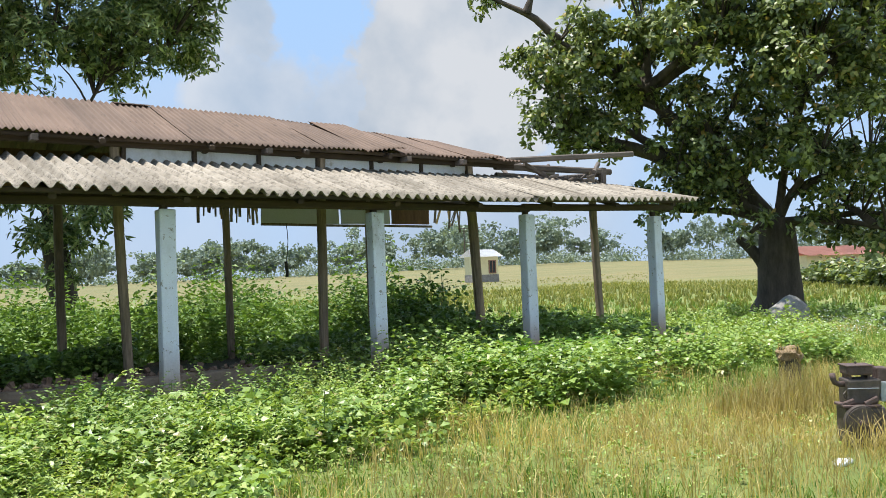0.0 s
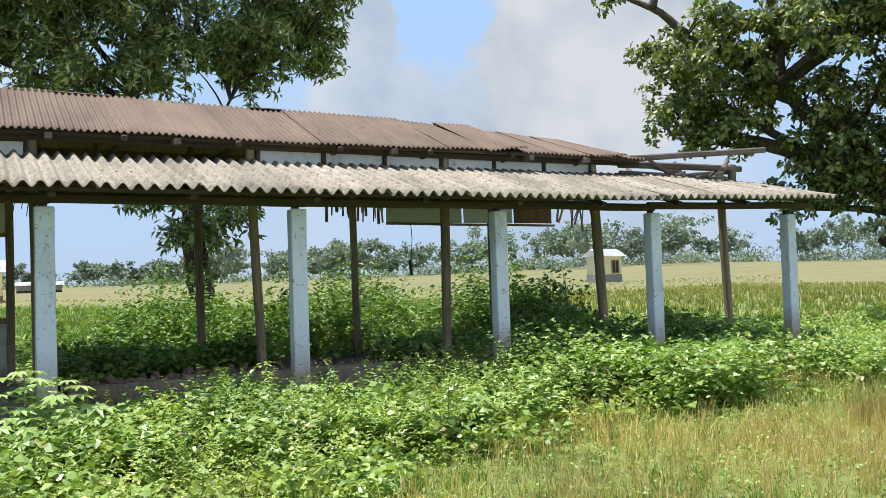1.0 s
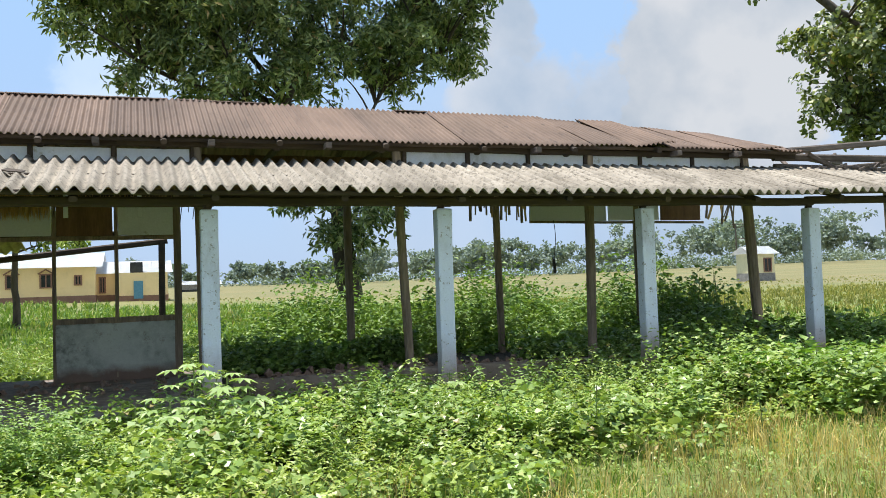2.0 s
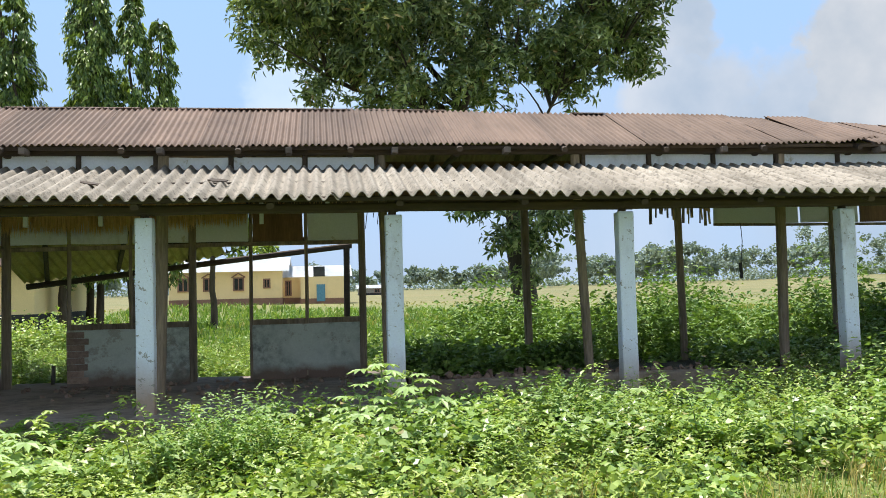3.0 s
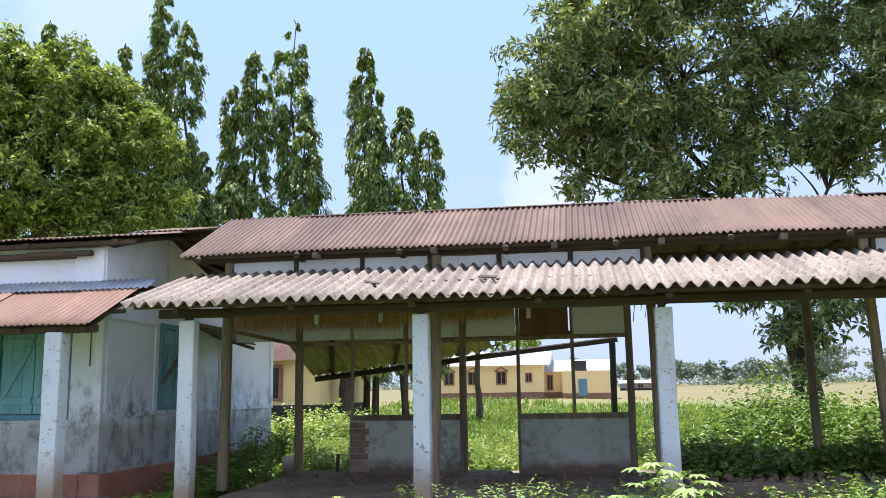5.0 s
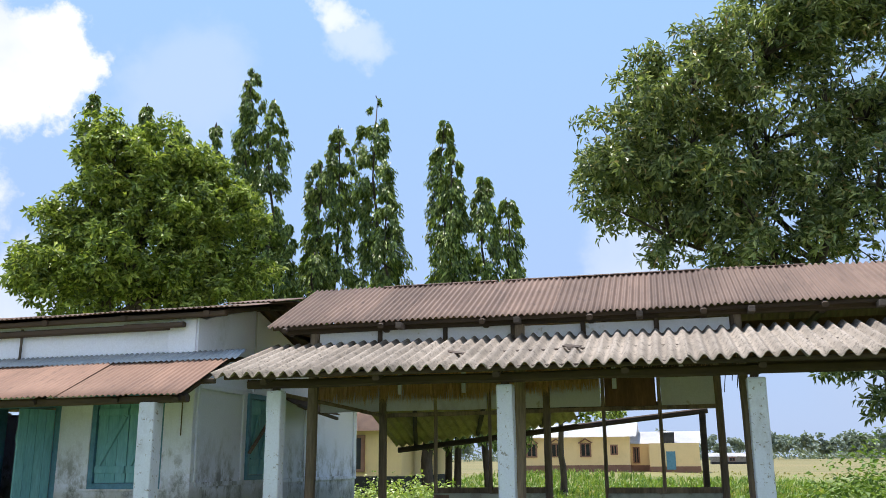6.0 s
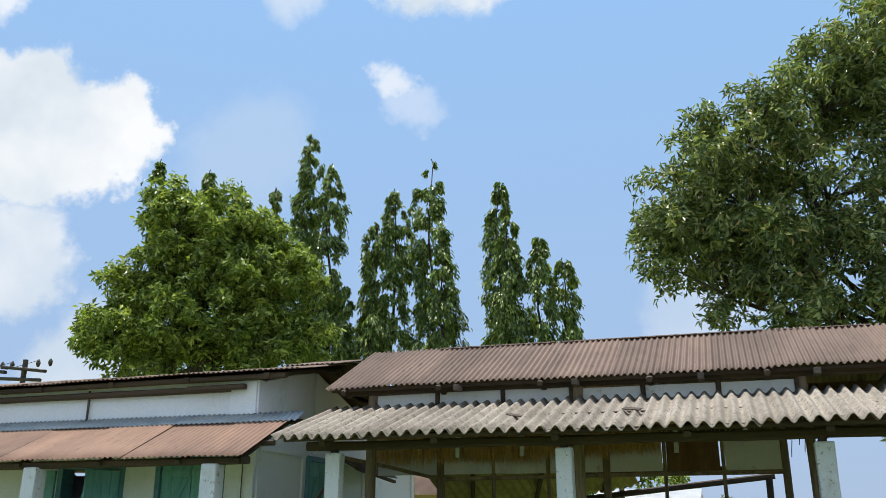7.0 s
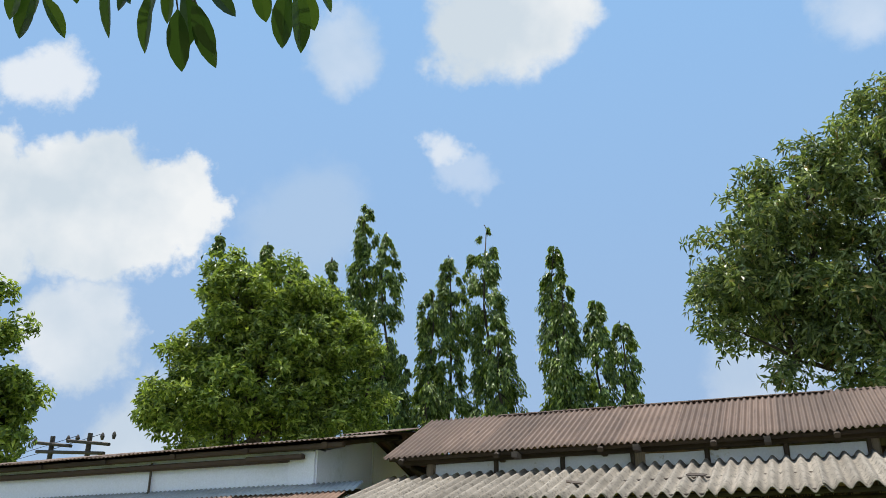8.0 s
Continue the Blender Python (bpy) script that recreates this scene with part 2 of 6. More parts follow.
M_board = simple("brown_board", (0.12, 0.065, 0.035), (0.22, 0.12, 0.06), 5, 0.85, 0.4, (1, 1, 0.2))
M_thatch = simple("straw_thatch", (0.44, 0.28, 0.12), (0.88, 0.62, 0.32), 30, 0.95, 0.9, (1, 1, 0.06), fine=160)
M_drystraw = simple("trampled_dry_straw", (0.16, 0.105, 0.055), (0.40, 0.29, 0.165), 25, 0.95, 0.9, fine=120)
M_asbestos = asbestos_mat()
M_rust = rust_mat("rusted_iron_sheet", (0.092, 0.058, 0.041), (0.182, 0.120, 0.087), (0.050, 0.031, 0.023))
M_rust_red = rust_mat("red_rusted_sheet", (0.13, 0.070, 0.045), (0.25, 0.145, 0.095), (0.10, 0.055, 0.038))
M_zinc = simple("dull_zinc_sheet", (0.30, 0.34, 0.36), (0.48, 0.52, 0.54), 3, 0.6, 0.2, metal=0.3)
M_yellow_sheet = simple("yellowed_cement_sheet", (0.30, 0.26, 0.10), (0.50, 0.44, 0.20), 4, 0.9, 0.4)
M_blue = simple("turquoise_painted_wood", (0.10, 0.33, 0.40), (0.20, 0.48, 0.55), 6, 0.6, 0.4, (1, 1, 0.15))
M_bluedark = simple("blue_frame_paint", (0.06, 0.20, 0.30), (0.12, 0.30, 0.42), 6, 0.6, 0.4)
M_brick = simple("bare_brick", (0.25, 0.165, 0.125), (0.40, 0.29, 0.23), 9, 0.95, 0.6, vary=0.3)
M_yellow = plaster("yellow_wall_paint", (0.86, 0.65, 0.35), (0.80, 0.60, 0.32), (0.46, 0.35, 0.19), wear=0.7, mould=0.35)
M_maroon = simple("maroon_dado", (0.22, 0.115, 0.08), (0.31, 0.17, 0.12), 1.5, 0.9, 0.2)
M_black = simple("black_dado", (0.02, 0.02, 0.02), (0.05, 0.05, 0.048), 1.5, 0.9, 0.2)
M_dark = simple("dark_window_glass", (0.012, 0.014, 0.016), (0.03, 0.035, 0.04), 2, 0.25, 0.0)
M_cream = plaster("cream_wall_paint", (0.72, 0.66, 0.42), (0.62, 0.56, 0.36), (0.35, 0.30, 0.18), wear=0.7, mould=0.4)
M_tinwhite = simple("pale_tin_roof", (0.58, 0.60, 0.62), (0.74, 0.75, 0.76), 0.6, 0.5, 0.1, metal=0.1)
M_tinred = simple("faded_red_roof", (0.36, 0.15, 0.11), (0.48, 0.23, 0.18), 0.8, 0.7, 0.1)
M_bark = simple("grey_brown_bark", (0.038, 0.030, 0.024), (0.115, 0.092, 0.072), 5, 0.95, 1.0, (1, 1, 0.3), fine=25)
M_stone = simple("grey_stone", (0.17, 0.16, 0.15), (0.33, 0.32, 0.30), 3, 0.95, 0.8)
M_iron = simple("rusted_cast_iron", (0.07, 0.05, 0.045), (0.17, 0.115, 0.10), 7, 0.7, 0.5, metal=0.3)
M_irondark = simple("dark_greasy_iron", (0.05, 0.042, 0.037), (0.13, 0.105, 0.09), 7, 0.6, 0.4, metal=0.3)
M_stem = simple("green_stem", (0.12, 0.17, 0.05), (0.20, 0.25, 0.09), 5, 0.7, 0.2)
M_wire = simple("black_wire", (0.02, 0.02, 0.02), (0.04, 0.04, 0.04), 5, 0.6, 0.0)
L_mango = leaf_mat("mango_leaves", (0.054, 0.086, 0.034), (0.160, 0.222, 0.080), (0.420, 0.480, 0.225), 0.42, 0.28, 1.2, dry=(0.36, 0.25, 0.13))
L_jack = leaf_mat("thick_glossy_leaves", (0.050, 0.072, 0.028), (0.135, 0.178, 0.058), (0.360, 0.405, 0.160), 0.38, 0.28, 0.8, dry=(0.45, 0.30, 0.10))
L_lime = leaf_mat("fresh_green_leaves", (0.066, 0.106, 0.024), (0.195, 0.280, 0.056), (0.470, 0.550, 0.150), 0.44, 0.30, 1.4)
L_ashoka = leaf_mat("ashoka_leaves", (0.044, 0.082, 0.020), (0.145, 0.225, 0.054), (0.360, 0.450, 0.140), 0.42, 0.28, 1.6)
L_weed = leaf_mat("weed_leaves", (0.090, 0.150, 0.033), (0.262, 0.370, 0.080), (0.480, 0.540, 0.180), 0.42, 0.28, 1.6, dry=(0.50, 0.42, 0.22))
L_broad = leaf_mat("broad_weed_leaves", (0.056, 0.114, 0.026), (0.160, 0.270, 0.058), (0.330, 0.430, 0.120), 0.52, 0.28, 0.9)
L_fern = leaf_mat("fern_fronds", (0.100, 0.237, 0.031), (0.175, 0.338, 0.050), (0.263, 0.425, 0.075), 0.5, 0.4, 0.9)
L_weed_dark = leaf_mat("dark_weed_leaves", (0.090, 0.160, 0.040), (0.235, 0.350, 0.085), (0.420, 0.510, 0.160), 0.40, 0.28, 1.4, dry=(0.36, 0.27, 0.14))
L_weed_lime = leaf_mat("yellowish_weed_leaves", (0.150, 0.215, 0.042), (0.345, 0.440, 0.095), (0.540, 0.590, 0.180), 0.45, 0.30, 1.4)
L_grass = leaf_mat("green_grass_blades", (0.084, 0.180, 0.026), (0.168, 0.276, 0.048), (0.300, 0.360, 0.096), 0.55, 0.35, 0.6)
L_meadow = leaf_mat("half_ripe_meadow_grass", (0.145, 0.180, 0.042), (0.265, 0.275, 0.075), (0.400, 0.355, 0.125), 0.6, 0.33, 0.25)
L_dry = leaf_mat("dry_grass_blades", (0.330, 0.255, 0.095), (0.560, 0.430, 0.180), (0.740, 0.590, 0.280), 0.6, 0.38, 0.7)
L_lobed = leaf_mat("lobed_weed_leaves", (0.18, 0.28, 0.09), (0.28, 0.40, 0.14), (0.38, 0.50, 0.20), 0.5, 0.30, 0.9)
M_petal = simple("white_petals", (0.7, 0.72, 0.66), (0.82, 0.82, 0.78), 20, 0.8, 0.1)
# pale bluish tones: the haze of distance is painted into the leaf colour
L_far = leaf_mat("far_foliage_hazed", (0.150, 0.200, 0.185), (0.200, 0.255, 0.230), (0.255, 0.310, 0.265), 0.7, 0.2, 0.03)
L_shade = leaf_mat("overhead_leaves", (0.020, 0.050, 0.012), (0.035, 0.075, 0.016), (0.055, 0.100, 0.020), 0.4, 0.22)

# ---- building blocks ----
rng = np.random.default_rng(7)


def empty(name, at, label, category, group="", kind=""):
    e = new(name)
    e.location = at
    bpy.context.view_layer.update()
    return tagged(e, label, category, group, kind)


def adopt(ob, parent):
    ob.parent = parent
    ob.matrix_parent_inverse = Matrix.Translation(parent.matrix_basis.translation).inverted() if parent.parent is None else Matrix.Identity(4)
    return ob


def part(name, bm, material, parent=None, label="", smooth=False):
    me = bpy.data.meshes.new(name)
    bm.to_mesh(me)
    bm.free()
    me.materials.append(material)
    if smooth:
        me.polygons.foreach_set("use_smooth", [True] * len(me.polygons))
    ob = new(name, me)
    if parent:
        adopt(ob, parent)
    return tagged(ob, label)


def raw(name, verts, faces, material, parent=None, label="", smooth=False):
    """A mesh object from a vertex array and an array of triangles or quads."""
    verts, faces = np.asarray(verts, dtype=np.float32), np.asarray(faces, dtype=np.int32)
    me = bpy.data.meshes.new(name)
    n, k = faces.shape
    me.vertices.add(len(verts)), me.loops.add(n * k), me.polygons.add(n)
    me.vertices.foreach_set("co", verts.ravel())
    me.loops.foreach_set("vertex_index", faces.ravel())
    me.polygons.foreach_set("loop_start", np.arange(0, n * k, k, dtype=np.int32))
    me.polygons.foreach_set("use_smooth", np.full(n, smooth))
    me.update(calc_edges=True)
    me.materials.append(material)
    ob = new(name, me)
    if parent:
        adopt(ob, parent)
    return tagged(ob, label)


def block(x0, x1, y0, y1, z0, z1, bevel=0.0, bm=None, rough=0.0, cuts=0):
    """A box with softened edges, optionally a little uneven; added to bm when one is given."""
    own = bmesh.new()
    bmesh.ops.create_cube(own, size=1.0)
    bmesh.ops.transform(own, matrix=Matrix.LocRotScale(((x0 + x1) / 2, (y0 + y1) / 2, (z0 + z1) / 2), None, (x1 - x0, y1 - y0, z1 - z0)), verts=own.verts)
    if bevel:
        bmesh.ops.bevel(own, geom=own.edges[:], offset=bevel, segments=2, affect="EDGES", profile=0.6)
    if cuts:
        bmesh.ops.subdivide_edges(own, edges=own.edges[:], cuts=cuts, use_grid_fill=True)
    if rough:
        for v in own.verts:
            v.co += noise.noise_vector(v.co * 3.1) * rough + noise.noise_vector(v.co * 14) * rough * 0.4
    if bm is None:
        return own
    me = bpy.data.meshes.new("tmp")
    own.to_mesh(me)
    own.free()
    bm.from_mesh(me)
    bpy.data.meshes.remove(me)
    return bm


def stick(p0, p1, w, d, segs=5, wob=0.006, bm=None, taper=1.0):
    """A hewn timber from p0 to p1, w wide and d deep, slightly crooked, with worn corners."""
    bm = bm or bmesh.new()
    p0, p1 = Vector(p0), Vector(p1)
    ax = (p1 - p0).normalized()
    side = ax.cross(Vector((0, 1, 0)) if abs(ax.y) < 0.9 else Vector((1, 0, 0))).normalized()
    up = side.cross(ax).normalized()
    c = 0.22
    prof = [(-0.5, -0.5 + c), (-0.5 + c, -0.5), (0.5 - c, -0.5), (0.5, -0.5 + c), (0.5, 0.5 - c), (0.5 - c, 0.5), (-0.5 + c, 0.5), (-0.5, 0.5 - c)]
    rings = []
    for i in range(segs + 1):
        f = i / segs
        o = p0.lerp(p1, f) + noise.noise_vector(p0 + ax * f * 2.3) * wob
        k = 1 + (taper - 1) * f + 0.06 * noise.noise(p0 * 1.7 + ax * f * 5)
        rings.append([bm.verts.new(o + side * a * w * k + up * b * d * k) for a, b in prof])
    for a, b in zip(rings, rings[1:]):
        for i in range(8):
            bm.faces.new((a[i], a[(i + 1) % 8], b[(i + 1) % 8], b[i]))
    bm.faces.new(rings[0][::-1]), bm.faces.new(rings[-1])
    return bm


def tube(bm, pts, radii, sides=7):
    """A tapered tube along pts."""
    rings = []
    for i, p in enumerate(pts):
        ax = (pts[min(i + 1, len(pts) - 1)] - pts[max(i - 1, 0)]).normalized()
        u = ax.orthogonal().normalized() if i == 0 else (u - ax * u.dot(ax)).normalized()
        v = ax.cross(u)
        rings.append([bm.verts.new(p + (u * math.cos(a) + v * math.sin(a)) * radii[i]) for a in (2 * math.pi * k / sides for k in range(sides))])
    for a, b in zip(rings, rings[1:]):
        for i in range(sides):
            bm.faces.new((a[i], a[(i + 1) % sides], b[(i + 1) % sides], b[i]))
    bm.faces.new(rings[0][::-1]), bm.faces.new(rings[-1])
    return bm


def sheet(name, x0, x1, low, high, pitch, amp, material, parent, thick=0.006, segs=5, phase=0.0, warp=0.008, tilt=0.0, seed=0, steps=8):
    """A corrugated sheet from its low edge (y, z at x) to its high edge; low and high give (y, z) for an x."""
    cols = max(8, int(round((x1 - x0) / pitch * steps)))
    X = np.linspace(x0, x1, cols + 1)
    V = np.linspace(0, 1, segs + 1)
    gx, gv = np.meshgrid(X, V)
    lo, hi = np.array([low(x) for x in X]), np.array([high(x) for x in X])
    y = lo[:, 0] * (1 - gv) + hi[:, 0] * gv
    z = lo[:, 1] * (1 - gv) + hi[:, 1] * gv
    z = z + amp * np.cos(2 * np.pi * (gx - phase) / pitch)
    r = np.random.default_rng(seed)
    a = r.normal(0, 1, 6)
    z = z + warp * (a[0] * np.sin(3 * gv + a[1]) + a[2] * np.sin(4 * (gx - x0) + a[3]) * (1 - gv)) * 0.6 + tilt * (gx - x0)
    y = y + warp * a[4] * 1.5
    gx = gx + a[5] * warp * 0.4 * (gv - 0.5)
    top = np.stack([gx, y, z], -1).reshape(-1, 3)
    bot = top - np.array([0, 0, thick])
    n, w = len(top), cols + 1
    q = np.array([(j * w + i, j * w + i + 1, (j + 1) * w + i + 1, (j + 1) * w + i) for j in range(segs) for i in range(cols)])
    rim = [(i + 1, i, n + i, n + i + 1) for i in range(cols)]
    k = segs * w
    rim += [(k + i, k + i + 1, n + k + i + 1, n + k + i) for i in range(cols)]
    rim += [(j * w, (j + 1) * w, n + (j + 1) * w, n + j * w) for j in range(segs)]
    rim += [((j + 1) * w + cols, j * w + cols, n + j * w + cols, n + (j + 1) * w + cols) for j in range(segs)]
    return raw(name, np.vstack([top, bot]), np.vstack([q, q[:, ::-1] + n, np.array(rim)]), material, parent, smooth=True)


def unit(v):
    return v / np.maximum(np.linalg.norm(v, axis=-1, keepdims=True), 1e-6)


def leaves(pos, axis, length, ratio=0.45, curl=0.18, twist=None, r=rng):
    """Folded leaves of four triangles each: positions, axes and lengths to a vertex and a face array."""
    n = len(pos)
    axis = unit(axis)
    ref = unit(r.normal(0, 1, (n, 3)) * 0.55 + np.array([0, 0, 1.0]) if twist is None else twist)
    side = unit(np.cross(axis, ref))
    up = np.cross(side, axis)
    length = np.broadcast_to(length, (n,))[:, None]
    w = length * ratio * 0.5
    mid = pos + axis * length * 0.42
    v = np.stack([pos, mid - side * w + up * w * 0.35, mid + axis * length * 0.06, mid + side * w + up * w * 0.35, pos + axis * length - up * length * curl], 1).reshape(-1, 3)
    base = (np.arange(n) * 5)[:, None, None]
    f = (np.array([[0, 2, 1], [0, 3, 2], [1, 2, 4], [2, 3, 4]])[None] + base).reshape(-1, 3)
    return v, f


def leaves2(pos, axis, length, ratio=0.45, curl=0.15, twist=None, r=rng):
    """Leaves of two triangles folded along the midrib, for crowns seen from afar."""
    n = len(pos)
    axis = unit(axis)
    ref = unit(r.normal(0, 1, (n, 3)) * 0.55 + np.array([0, 0, 1.0]) if twist is None else twist)
    side = unit(np.cross(axis, ref))
    up = np.cross(side, axis)
    length = np.broadcast_to(length, (n,))[:, None]
    w = length * ratio * 0.55
    mid = pos + axis * length * 0.45 + up * w * 0.4
    v = np.stack([pos, mid - side * w, mid + side * w, pos + axis * length - up * length * curl], 1).reshape(-1, 3)
    f = (np.array([[0, 3, 1], [0, 2, 3]])[None] + (np.arange(n) * 4)[:, None, None]).reshape(-1, 3)
    return v, f


def leaves_round(pos, axis, length, ratio=0.6, curl=0.15, twist=None, r=rng):
    """Blunt oval leaves of three triangles, cupped across and bent along the blade."""
    n = len(pos)
    axis = unit(axis)
    ref = unit(r.normal(0, 1, (n, 3)) * 0.55 + np.array([0, 0, 1.0]) if twist is None else twist)
    side = unit(np.cross(axis, ref))
    up = np.cross(side, axis)
    length = np.broadcast_to(length, (n,))[:, None]
    w = length * ratio * 0.5
    mid = pos + axis * length * 0.55 + up * w * 0.25
    end = pos + axis * length - up * length * curl
    v = np.stack([pos, mid - side * w, mid + side * w, end - side * w * 0.45, end + side * w * 0.45], 1).reshape(-1, 3)
    f = (np.array([[0, 2, 1], [1, 2, 4], [1, 4, 3]])[None] + (np.arange(n) * 5)[:, None, None]).reshape(-1, 3)
    return v, f


def rosettes(cen, axis, per, length, ratio, r, droop=0.3, round_tips=False):
    """Whorls of leaves at twig ends, spread about each whorl's own axis."""
    a = unit(axis)
    u = unit(np.cross(a, r.normal(0, 1, a.shape)))
    w = np.cross(a, u)
    m = len(cen) * per
    th = np.tile(2 * np.pi * np.arange(per) / per, len(cen)) + np.repeat(r.uniform(0, 6.28, len(cen)), per) + r.normal(0, 0.3, m)
    A = np.repeat(a, per, 0)
    d = np.cos(th)[:, None] * np.repeat(u, per, 0) + np.sin(th)[:, None] * np.repeat(w, per, 0)
    ax = d + A * r.normal(0.35, 0.45, (m, 1)) + np.array([0, 0, -1.0]) * droop * r.uniform(0.3, 1.4, (m, 1))
    pos = np.repeat(cen, per, 0) + A * r.normal(0, 0.25, (m, 1)) * length + d * 0.1 * length
    shape = leaves_round if round_tips else leaves2
    return shape(pos, ax, length * r.uniform(0.65, 1.2, m), ratio, 0.14, unit(A + r.normal(0, 0.25, (m, 3))), r)


def join(pieces):
    vs, fs, o = [], [], 0
    for v, f in pieces:
        vs.append(v), fs.append(f + o)
        o += len(v)
    return np.vstack(vs), np.vstack(fs)


def ground_z(x, y):
    d = np.hypot(x, y)
    a = np.arctan2(x, y)
    swell = 0.008 * np.clip(d - 110, 0, 300) * np.exp(-((a - 0.75) / 0.22) ** 2)
    mound = 0.55 * np.exp(-((x + 6) / 15) ** 2 - ((y - 76) / 14) ** 2)
    return 0.0062 * np.maximum(0, d - 22) * np.clip(1.2 - d / 4000, 0.2, 1) + swell + mound


def framed(name, sticks, material, parent, label):
    """A roof frame: its first timber carries the others, and later the sheets, as parts."""
    roof = part(name, sticks[0][1], material, parent, label)
    for n, bm in sticks[1:]:
        part(n, bm, material, roof)
    return roof


def big_leaf(bm, at, axis, length, width, curl=0.25, ref=Vector((0, 0, 1))):
    """One large leaf with a rounded outline, folded along its midrib and bent."""
    axis = Vector(axis).normalized()
    side = axis.cross(ref if abs(axis.dot(ref)) < 0.95 else Vector((1, 0, 0))).normalized()
    up = side.cross(axis)
    rows = []
    for f, w in ((0, 0.05), (0.15, 0.6), (0.35, 0.95), (0.55, 1.0), (0.75, 0.8), (0.9, 0.42), (1, 0.03)):
        c = Vector(at) + axis * length * f - up * length * curl * f * f
        rows.append([bm.verts.new(c + side * width * 0.5 * w * k + up * width * 0.16 * abs(k) * w) for k in (-1, 0, 1)])
    for a, b in zip(rows, rows[1:]):
        bm.faces.new((a[0], a[1], b[1], b[0])), bm.faces.new((a[1], a[2], b[2], b[1]))


def lobed_leaf(bm, at, axis, size, lobes=7):
    """A palmate leaf cut into pointed lobes, drooping at the tips."""
    axis = Vector(axis).normalized()
    side = axis.cross(Vector((0, 0, 1))).normalized()
    up = side.cross(axis)
    c = bm.verts.new(Vector(at) + axis * size * 0.25)
    ring = []
    n = lobes * 2
    for i in range(n + 1):
        a = -2.5 + 5.0 * i / n
        tip = i % 2 == 1
        r = size * (0.72 - 0.22 * abs(a) / 2.5 if tip else 0.36)
        d = axis * math.cos(a) + side * math.sin(a)
        ring.append(bm.verts.new(c.co + d * r - up * (0.18 * size if tip else 0.02 * size)))
    for p, q in zip(ring, ring[1:]):
        bm.faces.new((c, p, q))

# ---- ground ----


def build_ground():
    rad = np.concatenate([np.linspace(0, 30, 61), np.geomspace(31, 4200, 60)])
    ang = np.linspace(0, 2 * np.pi, 181)[:-1]
    rad[0] = 0.01
    R, A = np.meshgrid(rad, ang, indexing="ij")
    x, y = R * np.cos(A), R * np.sin(A)
    z = ground_z(x, y) + np.where(R < 60, 0.03 * np.sin(1.3 * x + 0.7 * y) * np.cos(0.9 * y), 0)
    n, m = R.shape
    f = [(i * m + j, (i + 1) * m + j, (i + 1) * m + (j + 1) % m, i * m + (j + 1) % m) for i in range(n - 1) for j in range(m)]
    ob = raw("ground", np.stack([x, y, z], -1).reshape(-1, 3), f, M_ground, smooth=True)
    return tagged(ob, "flat grassy meadow running out to the tree line", "ground", kind="structure")


build_ground()

# ---- the derelict shed ----
COLS = (-4.685, -2.035, 0.50, 3.045, 5.67, 8.20, 10.95)      # white columns, front face y 9.2
POSTS = (-4.80, -2.12, 0.49, 2.96, 5.63, 8.30, 10.97)        # timber posts behind them, y 10.6
shed = empty("open_shed", (3, 10.5, 0.36), "derelict open-sided school shed with two corrugated roofs over weedy plinth", "shed")


def lower_low(x):
    return 8.80, float(np.interp(x, [-5.3, 7.5, 11.5], [2.505, 2.505, 2.595])) + 0.006 * math.sin(x * 1.7)


def lower_high(x):
    return 10.52, float(np.interp(x, [-5.3, 9.0, 11.5], [3.04, 3.04, 2.99]))


def upper_low(x):
    return 10.33, float(np.interp(x, [-5.4, 5, 8.9], [3.275, 3.285, 3.30])) + 0.008 * math.sin(x * 1.3)


def upper_high(x):
    return 12.0, float(np.interp(x, [-5.4, 1.0, 3.5, 5.5, 7.7, 9.0, 10.1], [4.07, 4.05, 4.01, 4.0, 3.87, 3.74, 3.60]))


def rear_low(x):
    return 13.2, 3.45


def rear_high(x):
    return 12.0, upper_high(x)[1] - 0.012


